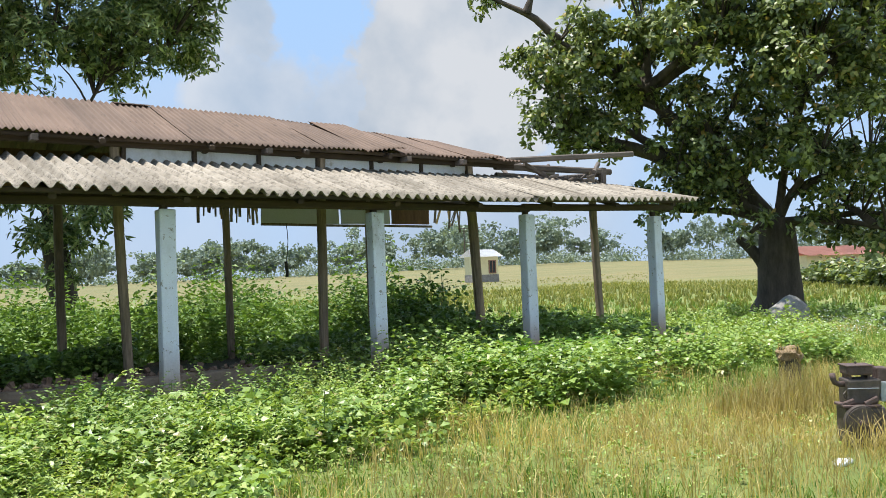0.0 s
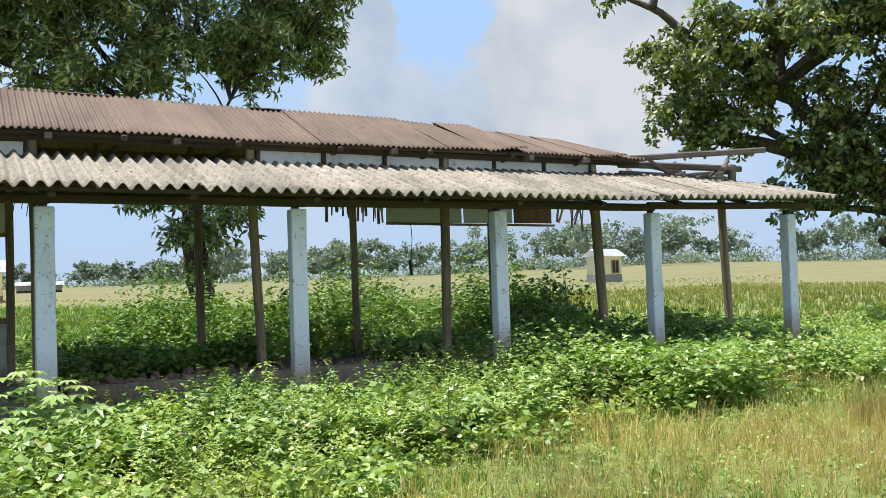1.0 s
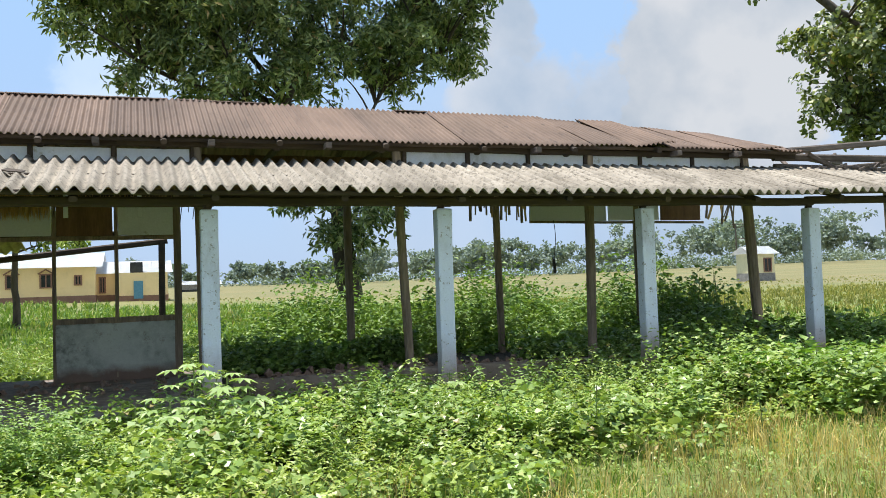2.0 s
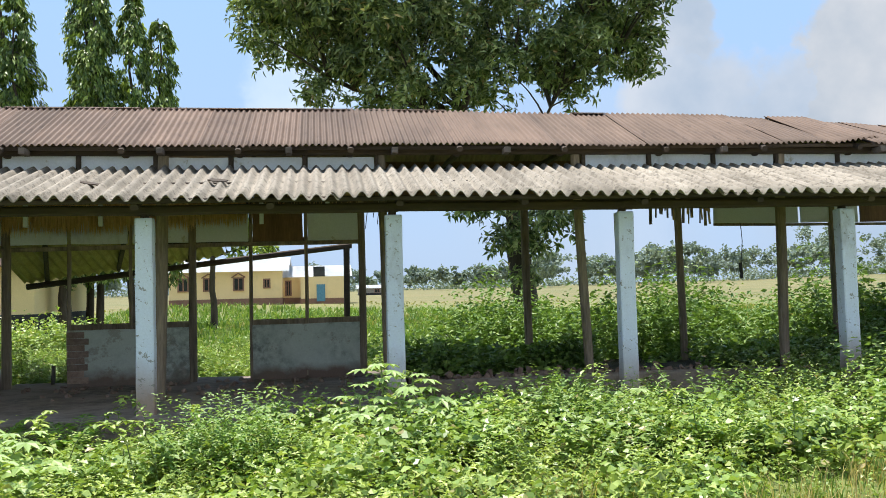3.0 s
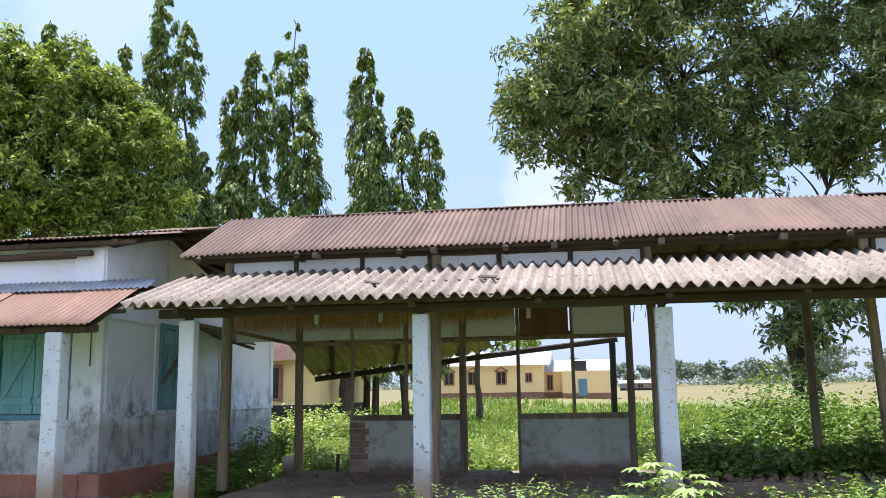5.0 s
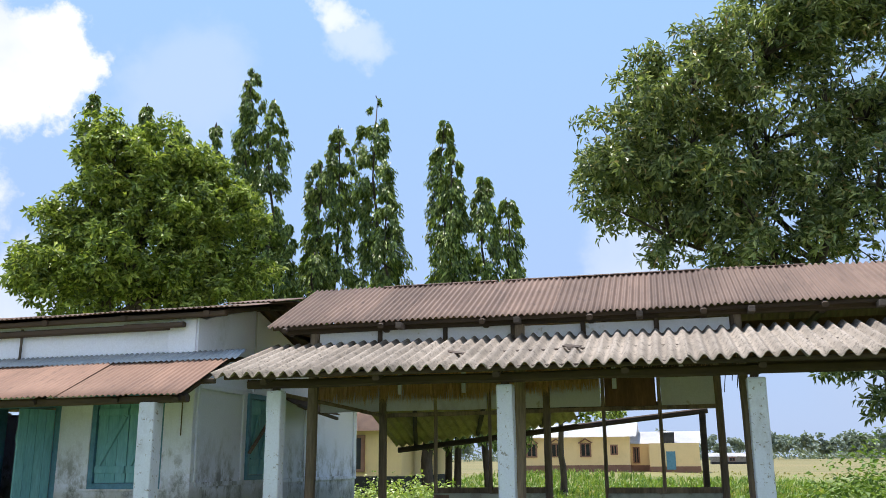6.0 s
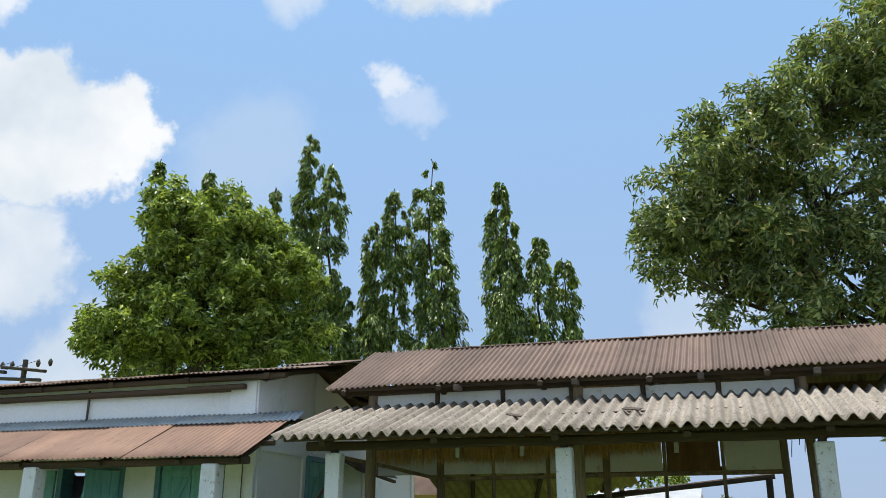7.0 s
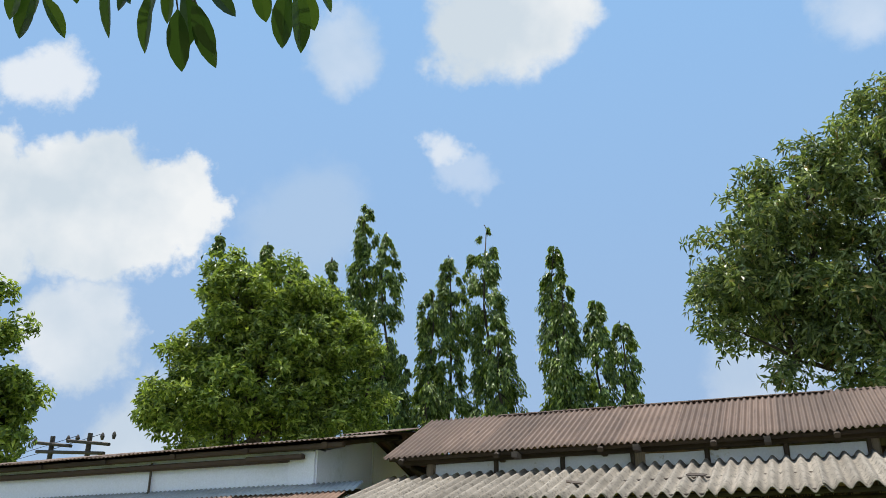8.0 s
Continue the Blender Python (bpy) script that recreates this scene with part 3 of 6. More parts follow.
def build_shed():
    r = random.Random(3)
    # plinth: veranda slab, raised inner floor of earth, broken kerb
    part("plinth", block(-4.62, 0.78, 9.02, 13.3, 0.0, 0.36, 0.03, rough=0.025, cuts=6), M_cement, shed, "worn grey cement plinth with a crumbling edge")
    part("inner_floor", block(0.80, 11.6, 10.46, 13.3, 0.0, 0.40, 0.03, rough=0.025, cuts=6), M_soil, shed, "earth floor under the far bays")
    part("plinth_edge", block(0.80, 6.2, 10.36, 10.52, 0.0, 0.47, 0.03, rough=0.03, cuts=7), M_cement, shed, "cracked cement kerb of the fallen veranda")
    part("plinth_edge", block(6.2, 11.6, 10.38, 10.52, 0.0, 0.42, 0.03, rough=0.03, cuts=7), M_cement, shed)
    for x in COLS:
        low = 0.06 if x < -4 else 0.33 if x < 0.6 else -0.05
        part("column", block(x - 0.098, x + 0.082, 9.2, 9.36, low, 2.35, 0.020, rough=0.008, cuts=5), M_column, shed, "whitewashed column, flaking at its foot")
        stub = bmesh.new()
        stick((x - 0.02, 9.30, 2.34), (x - 0.01, 9.30, 2.42), 0.08, 0.08, 2, bm=stub)
        part("column_stub", stub, M_beam, shed)
    base = block(-4.83, -4.53, 9.12, 9.46, 0.0, 0.30, 0.03, rough=0.02, cuts=3)
    part("column_foot", base, M_cement, shed)
    for i, x in enumerate(POSTS):
        lean = (0.02, 0.03, -0.02, -0.05, 0.03, -0.08, -0.05)[i]
        w = (0.12, 0.13, 0.10, 0.10, 0.11, 0.14, 0.13)[i]
        part("timber_post", stick((x - lean, 10.6, 0.36), (x + lean, 10.6, 3.22), w, 0.11, 9, 0.014), M_wood, shed, "weathered dark timber post")
    for x, w in ((2.715, 0.11), (5.10, 0.10), (7.6, 0.09)):
        part("timber_post", stick((x + 0.02, 12.6, 0.3), (x, 12.6, 3.3), w, 0.10, 8, 0.012), M_wood, shed, "grey timber post at the back")
    for x0, x1 in ((-5.0, -2.0), (-2.0, 0.5), (0.5, 3.1), (3.1, 5.7), (5.7, 8.2), (8.2, 11.35)):
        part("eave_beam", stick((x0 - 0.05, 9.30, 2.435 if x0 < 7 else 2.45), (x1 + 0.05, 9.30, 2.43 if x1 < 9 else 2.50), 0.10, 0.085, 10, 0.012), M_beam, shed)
    # veranda roof: rafters and purlins, then its sheets
    fr = []
    for x in np.arange(-4.7, 11.4, 1.31):
        fr.append(("rafter", stick((x, 8.93, lower_low(x)[1] - 0.075), (x, 10.58, lower_high(x)[1] - 0.085), 0.06, 0.075, 3, 0.008)))
    for f in (0.06, 0.55, 0.95):
        y = 8.8 + f * 1.7
        for x0, x1 in ((-5.15, 0.4), (0.4, 5.8), (5.8, 11.35)):
            z0, z1 = (lower_low(x)[1] * (1 - f) + lower_high(x)[1] * f - 0.052 for x in (x0, x1))
            fr.append(("rafter", stick((x0, y, z0), (x1, y, z1), 0.05, 0.045, 8, 0.006)))
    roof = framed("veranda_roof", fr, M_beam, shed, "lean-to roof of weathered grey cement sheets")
    x, i = -5.27, 0
    while x < 11.3:
        w = min(1.022, 11.47 - x)
        s = sheet("roof_sheet", x, x + w + 0.08, lower_low, lower_high, 0.146, 0.033, M_asbestos, roof, 0.009, 5, -5.27 + 0.01 * (i % 2), 0.009, 0.006 * r.uniform(-1, 1), i)
        s.location.z += 0.007 * (i % 2) + (0.012 if i in (6, 14) else 0)
        s.location.y += r.uniform(-0.02, 0.02) + (-0.03 if i in (5, 13) else 0)
        x, i = x + w, i + 1
    # slipped and broken scraps on the lean-to
    for x, y, a in ((-2.62, 9.45, 20), (-1.35, 9.6, -15), (8.05, 8.86, 5), (9.9, 9.9, 30), (11.0, 9.7, 12)):
        z = float(np.interp(y, [8.8, 10.52], [lower_low(x)[1], lower_high(x)[1]]))
        bm = block(-0.10, 0.10, -0.05, 0.05, 0, 0.012, 0.003, rough=0.012, cuts=2)
        bmesh.ops.transform(bm, matrix=Matrix.Translation((x, y, z + 0.022)) @ Euler((0.3, 0.15, radians(a))).to_matrix().to_4x4(), verts=bm.verts)
        part("broken_sheet_scrap", bm, M_beam if x < 0 else M_asbestos, roof)
    # clerestory between the roofs
    for x in np.arange(-4.75, 8.6, 0.862):
        if 0.75 < x < 3.0:
            continue
        part("stud", stick((x, 10.58, 2.86), (x, 10.58, 3.22), 0.055, 0.06, 2, 0.004), M_beam, shed)
        if x < 8.0 and not 0.2 < x < 3.0:
            part("wall_panel", block(x + 0.03, x + 0.83, 10.585, 10.615, 2.86, 3.205 - (0.03 if r.random() < 0.3 else 0), 0.004, rough=0.006, cuts=3), M_panel, shed, "limewashed reed-and-plaster panel")
    for x0, x1 in ((-5.2, -0.4), (-0.4, 4.6), (4.6, 9.0)):
        part("wall_plate", stick((x0, 10.56, 3.235), (x1 + 0.1, 10.56, 3.235), 0.085, 0.08, 9, 0.010), M_beam, shed)
    part("wall_plate", stick((-5.0, 10.60, 2.86), (11.0, 10.60, 2.84), 0.07, 0.07, 14, 0.010), M_beam, shed)
    for x in (-3.55, -2.07, -0.62, 0.62, 1.98, 4.75, 6.9, 7.9):
        part("rafter_end", block(x - 0.036, x + 0.036, 10.26, 10.46, 3.175, 3.245, 0.006), M_greywood, shed, "sawn grey rafter end")
    # upper roof
    fr = []
    for x in np.arange(-5.1, 9.2, 1.30):
        fr.append(("rafter", stick((x, 10.30, upper_low(x)[1] - 0.07), (x, 12.0, upper_high(x)[1] - 0.08), 0.06, 0.07, 3, 0.006)))
        fr.append(("rafter", stick((x, 13.15, 3.38), (x, 12.0, upper_high(x)[1] - 0.09), 0.06, 0.07, 3, 0.006)))
        fr.append(("rafter", stick((x, 10.55, 3.20), (x, 12.65, 3.20), 0.06, 0.08, 3, 0.006)))
    for f in (0.05, 0.5, 0.97):
        for x0, x1 in ((-5.3, -1), (-1, 3), (3, 6), (6, 9.0)):
            q = [Vector((x, 10.33 + f * 1.67, upper_low(x)[1] * (1 - f) + upper_high(x)[1] * f - 0.052)) for x in (x0, x1)]
            fr.append(("rafter", stick(q[0], q[1], 0.05, 0.045, 5, 0.004)))
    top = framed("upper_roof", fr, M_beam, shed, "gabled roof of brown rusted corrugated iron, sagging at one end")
    x, i = -5.36, 0
    while x < 8.9:
        w = min(0.608, 9.05 - x)
        lift = 0.05 if i in (19, 22) else 0.0
        s = sheet("roof_sheet", x, x + w + 0.06, upper_low, upper_high, 0.076, 0.0155, M_rust, top, 0.003, 7, -5.36, 0.007 if x < 5 else 0.016, 0.05 * (lift > 0), 50 + i)
        s.location.z += 0.004 * (i % 2)
        s.location.y += r.uniform(-0.012, 0.012)
        sheet("rear_sheet", x, x + w + 0.06, rear_low, rear_high, 0.076, 0.0105, M_rust, top, 0.003, 2, -5.36, 0.004, 0, 150 + i, steps=5)
        x, i = x + w, i + 1
    for x0, x1 in ((-4.3, -2.6), (-2.5, 0.2), (0.3, 1.5), (3.3, 3.8)):
        bm = bmesh.new()
        z0, z1 = upper_high(x0)[1] + 0.012, upper_high(x1)[1] + 0.014
        prof = [(-0.075, -0.026), (-0.03, -0.004), (0, 0.004), (0.03, -0.004), (0.075, -0.026)]
        a = [bm.verts.new((x0, 12 + p, z0 + q)) for p, q in prof]
        b = [bm.verts.new((x1, 12 + p, z1 + q)) for p, q in prof]
        for k in range(4):
            bm.faces.new((a[k], b[k], b[k + 1], a[k + 1]))
        bmesh.ops.solidify(bm, geom=bm.faces[:], thickness=0.004)
        part("ridge_cap", bm, M_rust, top)
    bm = block(6.3, 6.65, 11.86, 11.9, 3.90, 3.92, 0.003, rough=0.02, cuts=2)
    part("bent_sheet_scrap", bm, M_zinc, top)
    # bare timbers where the roof has fallen in at the far end
    for a, b, w in (((8.75, 10.58, 3.22), (11.42, 10.60, 3.24), 0.075), ((8.9, 10.45, 3.30), (11.85, 10.45, 3.56), 0.07), ((8.8, 10.62, 3.08), (11.3, 10.66, 3.05), 0.07),
                    ((11.2, 10.6, 2.9), (11.22, 10.6, 3.30), 0.10), ((9.1, 10.6, 3.0), (9.9, 11.9, 3.56), 0.06), ((9.6, 10.5, 3.02), (10.5, 11.2, 3.38), 0.05),
                    ((10.9, 10.5, 3.2), (11.45, 10.9, 3.42), 0.06), ((8.9, 12.0, 3.68), (11.3, 11.9, 3.35), 0.08), ((10.2, 10.7, 3.02), (9.3, 10.5, 3.28), 0.05),
                    ((10.1, 12.5, 3.18), (11.3, 10.6, 3.2), 0.06), ((9.3, 12.6, 3.2), (11.2, 12.6, 3.22), 0.08)):
        part("broken_timber", stick(a, b, w * 1.35, w * 1.1, 5, 0.012), M_greywood, shed, "splintered grey roof timber")
    for k in range(16):
        x, y = r.uniform(8.7, 10.9), r.uniform(10.2, 10.6)
        z = 2.98 + r.uniform(0.02, 0.14)
        a = r.uniform(-0.5, 0.5)
        part("splinter", stick((x, y, z), (x + 0.42 * math.cos(a), y + 0.2, z + 0.3 * math.sin(a)), r.uniform(0.025, 0.05), 0.025, 2, 0.006), M_greywood, shed)
    # back wall of the classroom: posts, half walls, hanging panels
    for x, w, z1 in ((-4.50, 0.11, 3.2), (-3.69, 0.05, 2.3), (-2.88, 0.045, 2.8), (-2.05, 0.10, 3.2), (-1.25, 0.05, 2.75), (-0.48, 0.05, 2.75), (0.31, 0.10, 3.2)):
        part("wall_post", stick((x, 12.6, 0.36), (x + 0.005, 12.6, z1), w, w, 6, 0.006), M_wood, shed, "thin dark timber upright")
    for x0, x1 in ((-3.72, -2.06), (-1.24, 0.29)):
        part("half_wall", block(x0, x1, 12.57, 12.69, 0.34, 1.125, 0.012, rough=0.010, cuts=5), M_half, shed, "grey plastered half wall with stained foot")
        part("wall_cap", stick((x0, 12.62, 1.14), (x1, 12.62, 1.145), 0.12, 0.035, 6, 0.005), M_wood, shed)
    for k in range(8):
        row = 0.40 + k * 0.088
        part("brick", block(-3.715, -3.715 + (0.22 if k % 2 else 0.26) + 0.03 * r.random(), 12.558, 12.58, row, row + 0.084, 0.006, rough=0.006, cuts=1), M_brick, shed)
    part("half_wall", block(-4.75, -4.56, 12.57, 12.67, 0.3, 0.62, 0.02, rough=0.02, cuts=3), M_half, shed)
    part("door_rail", stick((-4.5, 12.6, 2.235), (0.31, 12.6, 2.275), 0.06, 0.06, 9, 0.01), M_wood, shed)
    part("door_rail", stick((-5.45, 11.0, 2.47), (-4.5, 12.6, 2.235), 0.05, 0.06, 5, 0.012), M_wood, shed)
    for x0, x1, m in ((-5.5, -4.55, M_panel), (-4.45, -3.72, M_panel), (-3.66, -2.92, M_panel), (-2.85, -2.1, M_panel), (-2.0, -1.28, M_panel), (-1.22, -0.52, M_board), (-0.45, 0.27, M_panel)):
        part("hanging_panel", block(x0, x1, 12.585, 12.62, 2.30, 2.80, 0.004, rough=0.006, cuts=3), m, shed, "brown board" if m is M_board else "grey plaster panel over the openings")
    # boarding added to close the view to the sky, so eave gaps stay dark
    for x0, x1 in ((-5.4, -1.2), (-1.2, 3.4), (3.4, 8.9)):
        part("upper_boarding", block(x0, x1 - 0.01, 12.58, 12.61, 2.86, 3.42, 0.004, rough=0.008, cuts=4), M_board, shed, "added dark boarding that closes off the sky under the rear eave")
    part("tie_beam", stick((-5.5, 12.6, 2.84), (9.9, 12.6, 2.82), 0.08, 0.08, 16, 0.012), M_beam, shed)
    part("ceiling_panel", block(-5.3, 0.3, 10.75, 12.55, 2.93, 2.95, 0.003, rough=0.01, cuts=3), M_thatch, shed, "sagging straw matting ceiling")
    for x0, x1 in ((-3.05, 0), (-3.95, 0), (-1.05, 0), (-0.2, 0)):
        part("cleat", block(x0, x0 + 0.055, 11.55, 11.59, 2.46, 2.74, 0.005), M_panel, shed)
    # straw ends hanging below the ceiling edge
    r2 = np.random.default_rng(5)
    for x0, x1, y, z, n, ln in ((-5.45, -4.5, 12.3, 2.86, 900, 0.44), (-4.5, -2.9, 12.5, 2.86, 1500, 0.42), (-2.9, -2.0, 12.5, 2.86, 900, 0.38), (-2.0, -1.3, 12.5, 2.86, 600, 0.34), (-1.3, 0.25, 12.52, 2.84, 160, 0.15)):
        p = np.stack([r2.uniform(x0, x1, n), r2.normal(y, 0.02, n), r2.uniform(z - 0.03, z + 0.03, n)], -1)
        ax = np.stack([r2.normal(0, 0.06, n), r2.normal(0, 0.06, n), -np.ones(n)], -1)
        v, f = leaves(p, ax, r2.uniform(0.5, 1.1, n) * ln, 0.06, 0.0, r=r2)
        tagged(raw("thatch_fringe", v, f, M_thatch, shed, "ragged straw thatch fringe"), kind="stuff")
    # remains of the band over the far bays
    for x0, x1, m in ((5.68, 7.05, M_panel), (7.1, 8.05, M_panel), (8.1, 8.88, M_board)):
        part("hanging_panel", block(x0, x1, 12.585, 12.62, 2.44, 2.82, 0.004, rough=0.008, cuts=3), m, shed)
    part("panel_rail", stick((4.66, 12.58, 2.45), (4.66, 12.58, 2.86), 0.04, 0.04, 2, 0.003), M_wood, shed)
    part("panel_rail", stick((5.66, 12.57, 2.43), (8.92, 12.57, 2.40), 0.04, 0.03, 6, 0.008), M_wood, shed)
    for k in range(36):
        x = r.uniform(4.68, 5.66) if k < 26 else r.uniform(9.0, 9.75)
        ln = r.uniform(0.15, 0.42) * (1.0 if k < 26 else 1.4)
        lean = r.uniform(-0.03, 0.03) if k < 26 else r.uniform(-0.2, 0.15)
        part("reed", stick((x, 12.6, 2.84), (x + lean, 12.6, 2.84 - ln), r.uniform(0.012, 0.05), 0.012, 2, 0.004), M_wood if k % 3 else M_thatch, shed)
    # collapsed rear lean-to
    def rl(x):
        return 14.9, 1.83 + 0.125 * (x + 5.0)

    def rh(x):
        return 12.95, 2.52 + 0.01 * (x + 5.0)
    fr = []
    fr.append(("rafter", stick((-4.95, 14.85, 1.77), (0.25, 14.6, 2.33), 0.09, 0.10, 7, 0.012)))
    fr.append(("rafter", stick((-2.7, 13.4, 2.34), (0.2, 13.5, 2.40), 0.06, 0.07, 5, 0.01)))
    for x in (-4.4, -3.3, -2.2):
        fr.append(("rafter", stick((x - 0.25, 14.9, rl(x)[1] - 0.03), (x + 0.3, 12.9, rh(x)[1] - 0.06), 0.07, 0.07, 3, 0.01)))
    rear = framed("rear_roof", fr, M_beam, shed, "collapsed rear lean-to of yellowed cement sheets")
    for i, x in enumerate((-5.0, -3.95, -2.9)):
        sheet("roof_sheet", x, x + 1.08, rl, rh, 0.146, 0.024, M_yellow_sheet, rear, 0.008, 3, 0, 0.01, 0, 300 + i)
    part("rear_post", stick((0.13, 14.6, 0.0), (0.16, 14.6, 2.32), 0.10, 0.10, 5, 0.01), M_beam, shed)
    bits = []
    r3 = np.random.default_rng(8)
    cube = np.array([(a, b, c) for a in (-1, 1) for b in (-1, 1) for c in (-1, 1)], dtype=float)
    cf = np.array([(0, 1, 3, 2), (4, 6, 7, 5), (0, 4, 5, 1), (2, 3, 7, 6), (0, 2, 6, 4), (1, 5, 7, 3)])
    for k in range(420):
        q = Euler(r3.uniform(0, 3, 3)).to_matrix()
        sz = r3.uniform(0.012, 0.045, 3) * (1.3 if k < 120 else 0.8)
        at = np.array([r3.uniform(0.8, 4.6), r3.normal(10.78, 0.10), 0.39 + abs(r3.normal(0, 0.05))]) if k < 300 else np.array([r3.uniform(-4.4, 0.6), r3.uniform(10.7, 12.5), 0.37])
        bits.append((cube * sz * (1 + r3.normal(0, 0.2, (8, 3))) @ np.array(q) + at, cf))
    tagged(raw("rubble", *join(bits), M_brick, shed, "broken brick and plaster rubble on the floor"), kind="stuff")
    part("stake", stick((-4.05, 13.1, 0.3), (-4.04, 13.1, 0.62), 0.05, 0.05, 2, 0.003), M_irondark, shed)
    # loose wires
    for x, y, z, ln in ((0.28, 10.5, 2.85, 0.55), (0.36, 10.5, 2.85, 0.42), (0.42, 10.5, 2.85, 0.5), (6.05, 12.5, 2.45, 0.85)):
        bm = bmesh.new()
        pts = [Vector((x + 0.02 * math.sin(7 * k * ln / 6 + x), y, z - ln * k / 6)) for k in range(7)]
        tube(bm, pts, [0.006] * 7, 4)
        if ln > 0.8:
            stick(pts[-2] - Vector((0, 0, -0.1)), pts[-1], 0.05, 0.02, 3, 0.01, bm)
        part("loose_wire", bm, M_wire, shed)


build_shed()

# ---- the limewashed house ----
house = empty("limewashed_house", (-9, 13, 0.3), "white limewashed house with rusted roofs and turquoise shutters", "house")


def shutter_window(parent, x0, x1, z0, z1, y, leaf_parts=2, name="window"):
    """A ledged and braced pair of shutters in a blue frame, facing -y."""
    fr = bmesh.new()
    for a, b, c, d in ((x0, x0 + 0.07, z0, z1), (x1 - 0.07, x1, z0, z1), (x0 + 0.07, x1 - 0.07, z1 - 0.07, z1), (x0 + 0.07, x1 - 0.07, z0, z0 + 0.07)):
        block(a, b, y - 0.02, y + 0.09, c, d, 0.006, fr)
    w = part(name, fr, M_bluedark, parent, "turquoise plank shutters in a blue frame")
    mid = (x0 + x1) / 2
    for a, b in ((x0 + 0.075, mid - 0.004), (mid + 0.004, x1 - 0.075)):
        n = 3
        for k in range(n):
            s = (b - a) / n
            part("plank", block(a + k * s + 0.002, a + (k + 1) * s - 0.002, y + 0.02, y + 0.045, z0 + 0.075, z1 - 0.075, 0.004), M_blue, w)
        for z in (z0 + 0.24, z1 - 0.24):
            part("ledge", block(a + 0.01, b - 0.01, y - 0.005, y + 0.02, z - 0.045, z + 0.045, 0.005), M_blue, w)
        part("brace", stick((a + 0.05, y + 0.004, z0 + 0.30), (b - 0.05, y + 0.004, z1 - 0.30), 0.07, 0.022, 2, 0.001), M_blue, w)
    return w


def build_house():
    # front wall with a window and a door, 0.22 thick, its face at y 10.1
    y0, y1 = 10.1, 10.32
    for a, b, c, d in ((-16, -9.25, 0.3, 3.4), (-9.25, -8.15, 2.38, 3.4), (-8.15, -7.68, 0.3, 3.4), (-7.68, -6.62, 0.3, 1.25), (-7.68, -6.62, 2.46, 3.4), (-6.62, -6.2, 0.3, 3.4)):
        part("front_wall", block(a, b, y0, y1, c, d), M_white, house, "bluish-white limewashed wall")
    part("wall_band", block(-7.9, -6.32, 10.075, 10.105, 1.22, 1.25, 0.004), M_white, house)
    part("pilaster", block(-6.62, -6.22, 10.06, 10.12, 2.95, 3.38, 0.01, rough=0.006, cuts=3), M_white, house)
    part("pilaster", block(-6.5, -6.19, 10.07, 10.13, 0.62, 2.9, 0.012, rough=0.006, cuts=4), M_white, house)
    side = bmesh.new()
    # side wall facing +x, with its gable
    prof = [(10.32, 0.0), (16.1, 0.0), (16.1, 2.62), (11.72, 3.79), (10.32, 3.42)]
    for x in (-6.42, -6.2):
        vs = [side.verts.new((x, a, b)) for a, b in prof]
        side.faces.new(vs if x > -6.3 else vs[::-1])
    side.verts.ensure_lookup_table()
    for k in range(5):
        side.faces.new((side.verts[k], side.verts[(k + 1) % 5], side.verts[5 + (k + 1) % 5], side.verts[5 + k]))
    bmesh.ops.recalc_face_normals(side, faces=side.faces[:])
    part("side_wall", side, M_white, house, "limewashed side wall, mouldy and bare towards its foot")
    for a, b in ((10.16, 10.24), (11.40, 11.50), (12.28, 12.6), (13.60, 13.98), (15.95, 16.1)):
        part("pilaster", block(-6.2, -6.172, a, b, 1.33, 2.55, 0.006, rough=0.004, cuts=3), M_white, house)
    part("lintel_band", block(-6.2, -6.165, 10.2, 16.1, 2.50, 2.56, 0.006, rough=0.004, cuts=4), M_white, house)
    part("sill_band", block(-6.2, -6.17, 10.2, 16.1, 1.27, 1.33, 0.006, rough=0.006, cuts=4), M_white, house)
    part("corner_line", block(-6.2, -6.18, 11.70, 11.73, 2.56, 3.74, 0.004), M_panel, house)
    part("red_base", block(-6.44, -6.165, 10.08, 16.13, 0.0, 0.60, 0.008, rough=0.012, cuts=5), M_red, house, "faded red oxide dado")
    part("red_base", block(-16, -6.44, 10.06, 10.3, 0.30, 0.60, 0.008, rough=0.006, cuts=4), M_red, house, "faded red oxide dado")
    part("back_wall", block(-16, -6.42, 15.9, 16.1, 0.0, 2.6), M_white, house)
    part("far_wall", block(-16.2, -16, 10.1, 16.1, 0.0, 3.4), M_white, house)
    part("room_floor", block(-16, -6.42, 10.32, 15.9, 0.1, 0.3), M_cement, house)
    shutter_window(house, -7.68, -6.62, 1.25, 2.46, 10.13)
    # side window with an open, loose shutter
    w = shutter_window(house, 0, 0.82, 0, 1.20, 0)
    for o in (w, *w.children):
        o.data.transform(pose(-6.15, 11.5, 1.33, 0, 0, 90))
    part("loose_bar", stick((-6.08, 11.45, 1.70), (-6.06, 12.2, 2.32), 0.05, 0.03, 3, 0.004), M_wood, house)
    aw = bmesh.new()
    stick((-5.75, 12.35, 2.40), (-5.75, 13.95, 2.28), 0.05, 0.05, 4, 0.004, aw)
    shade = part("window_shade", aw, M_beam, house, "small rusted sheet shade over the side window")
    s = sheet("shade_sheet", 0, 1.5, lambda x: (0, 2.34), lambda x: (0.5, 2.60), 0.076, 0.010, M_rust, shade, 0.003, 2)
    s.data.transform(pose(-5.68, 12.4, 0.0, 0, 0, 90))
    # door
    fr = bmesh.new()
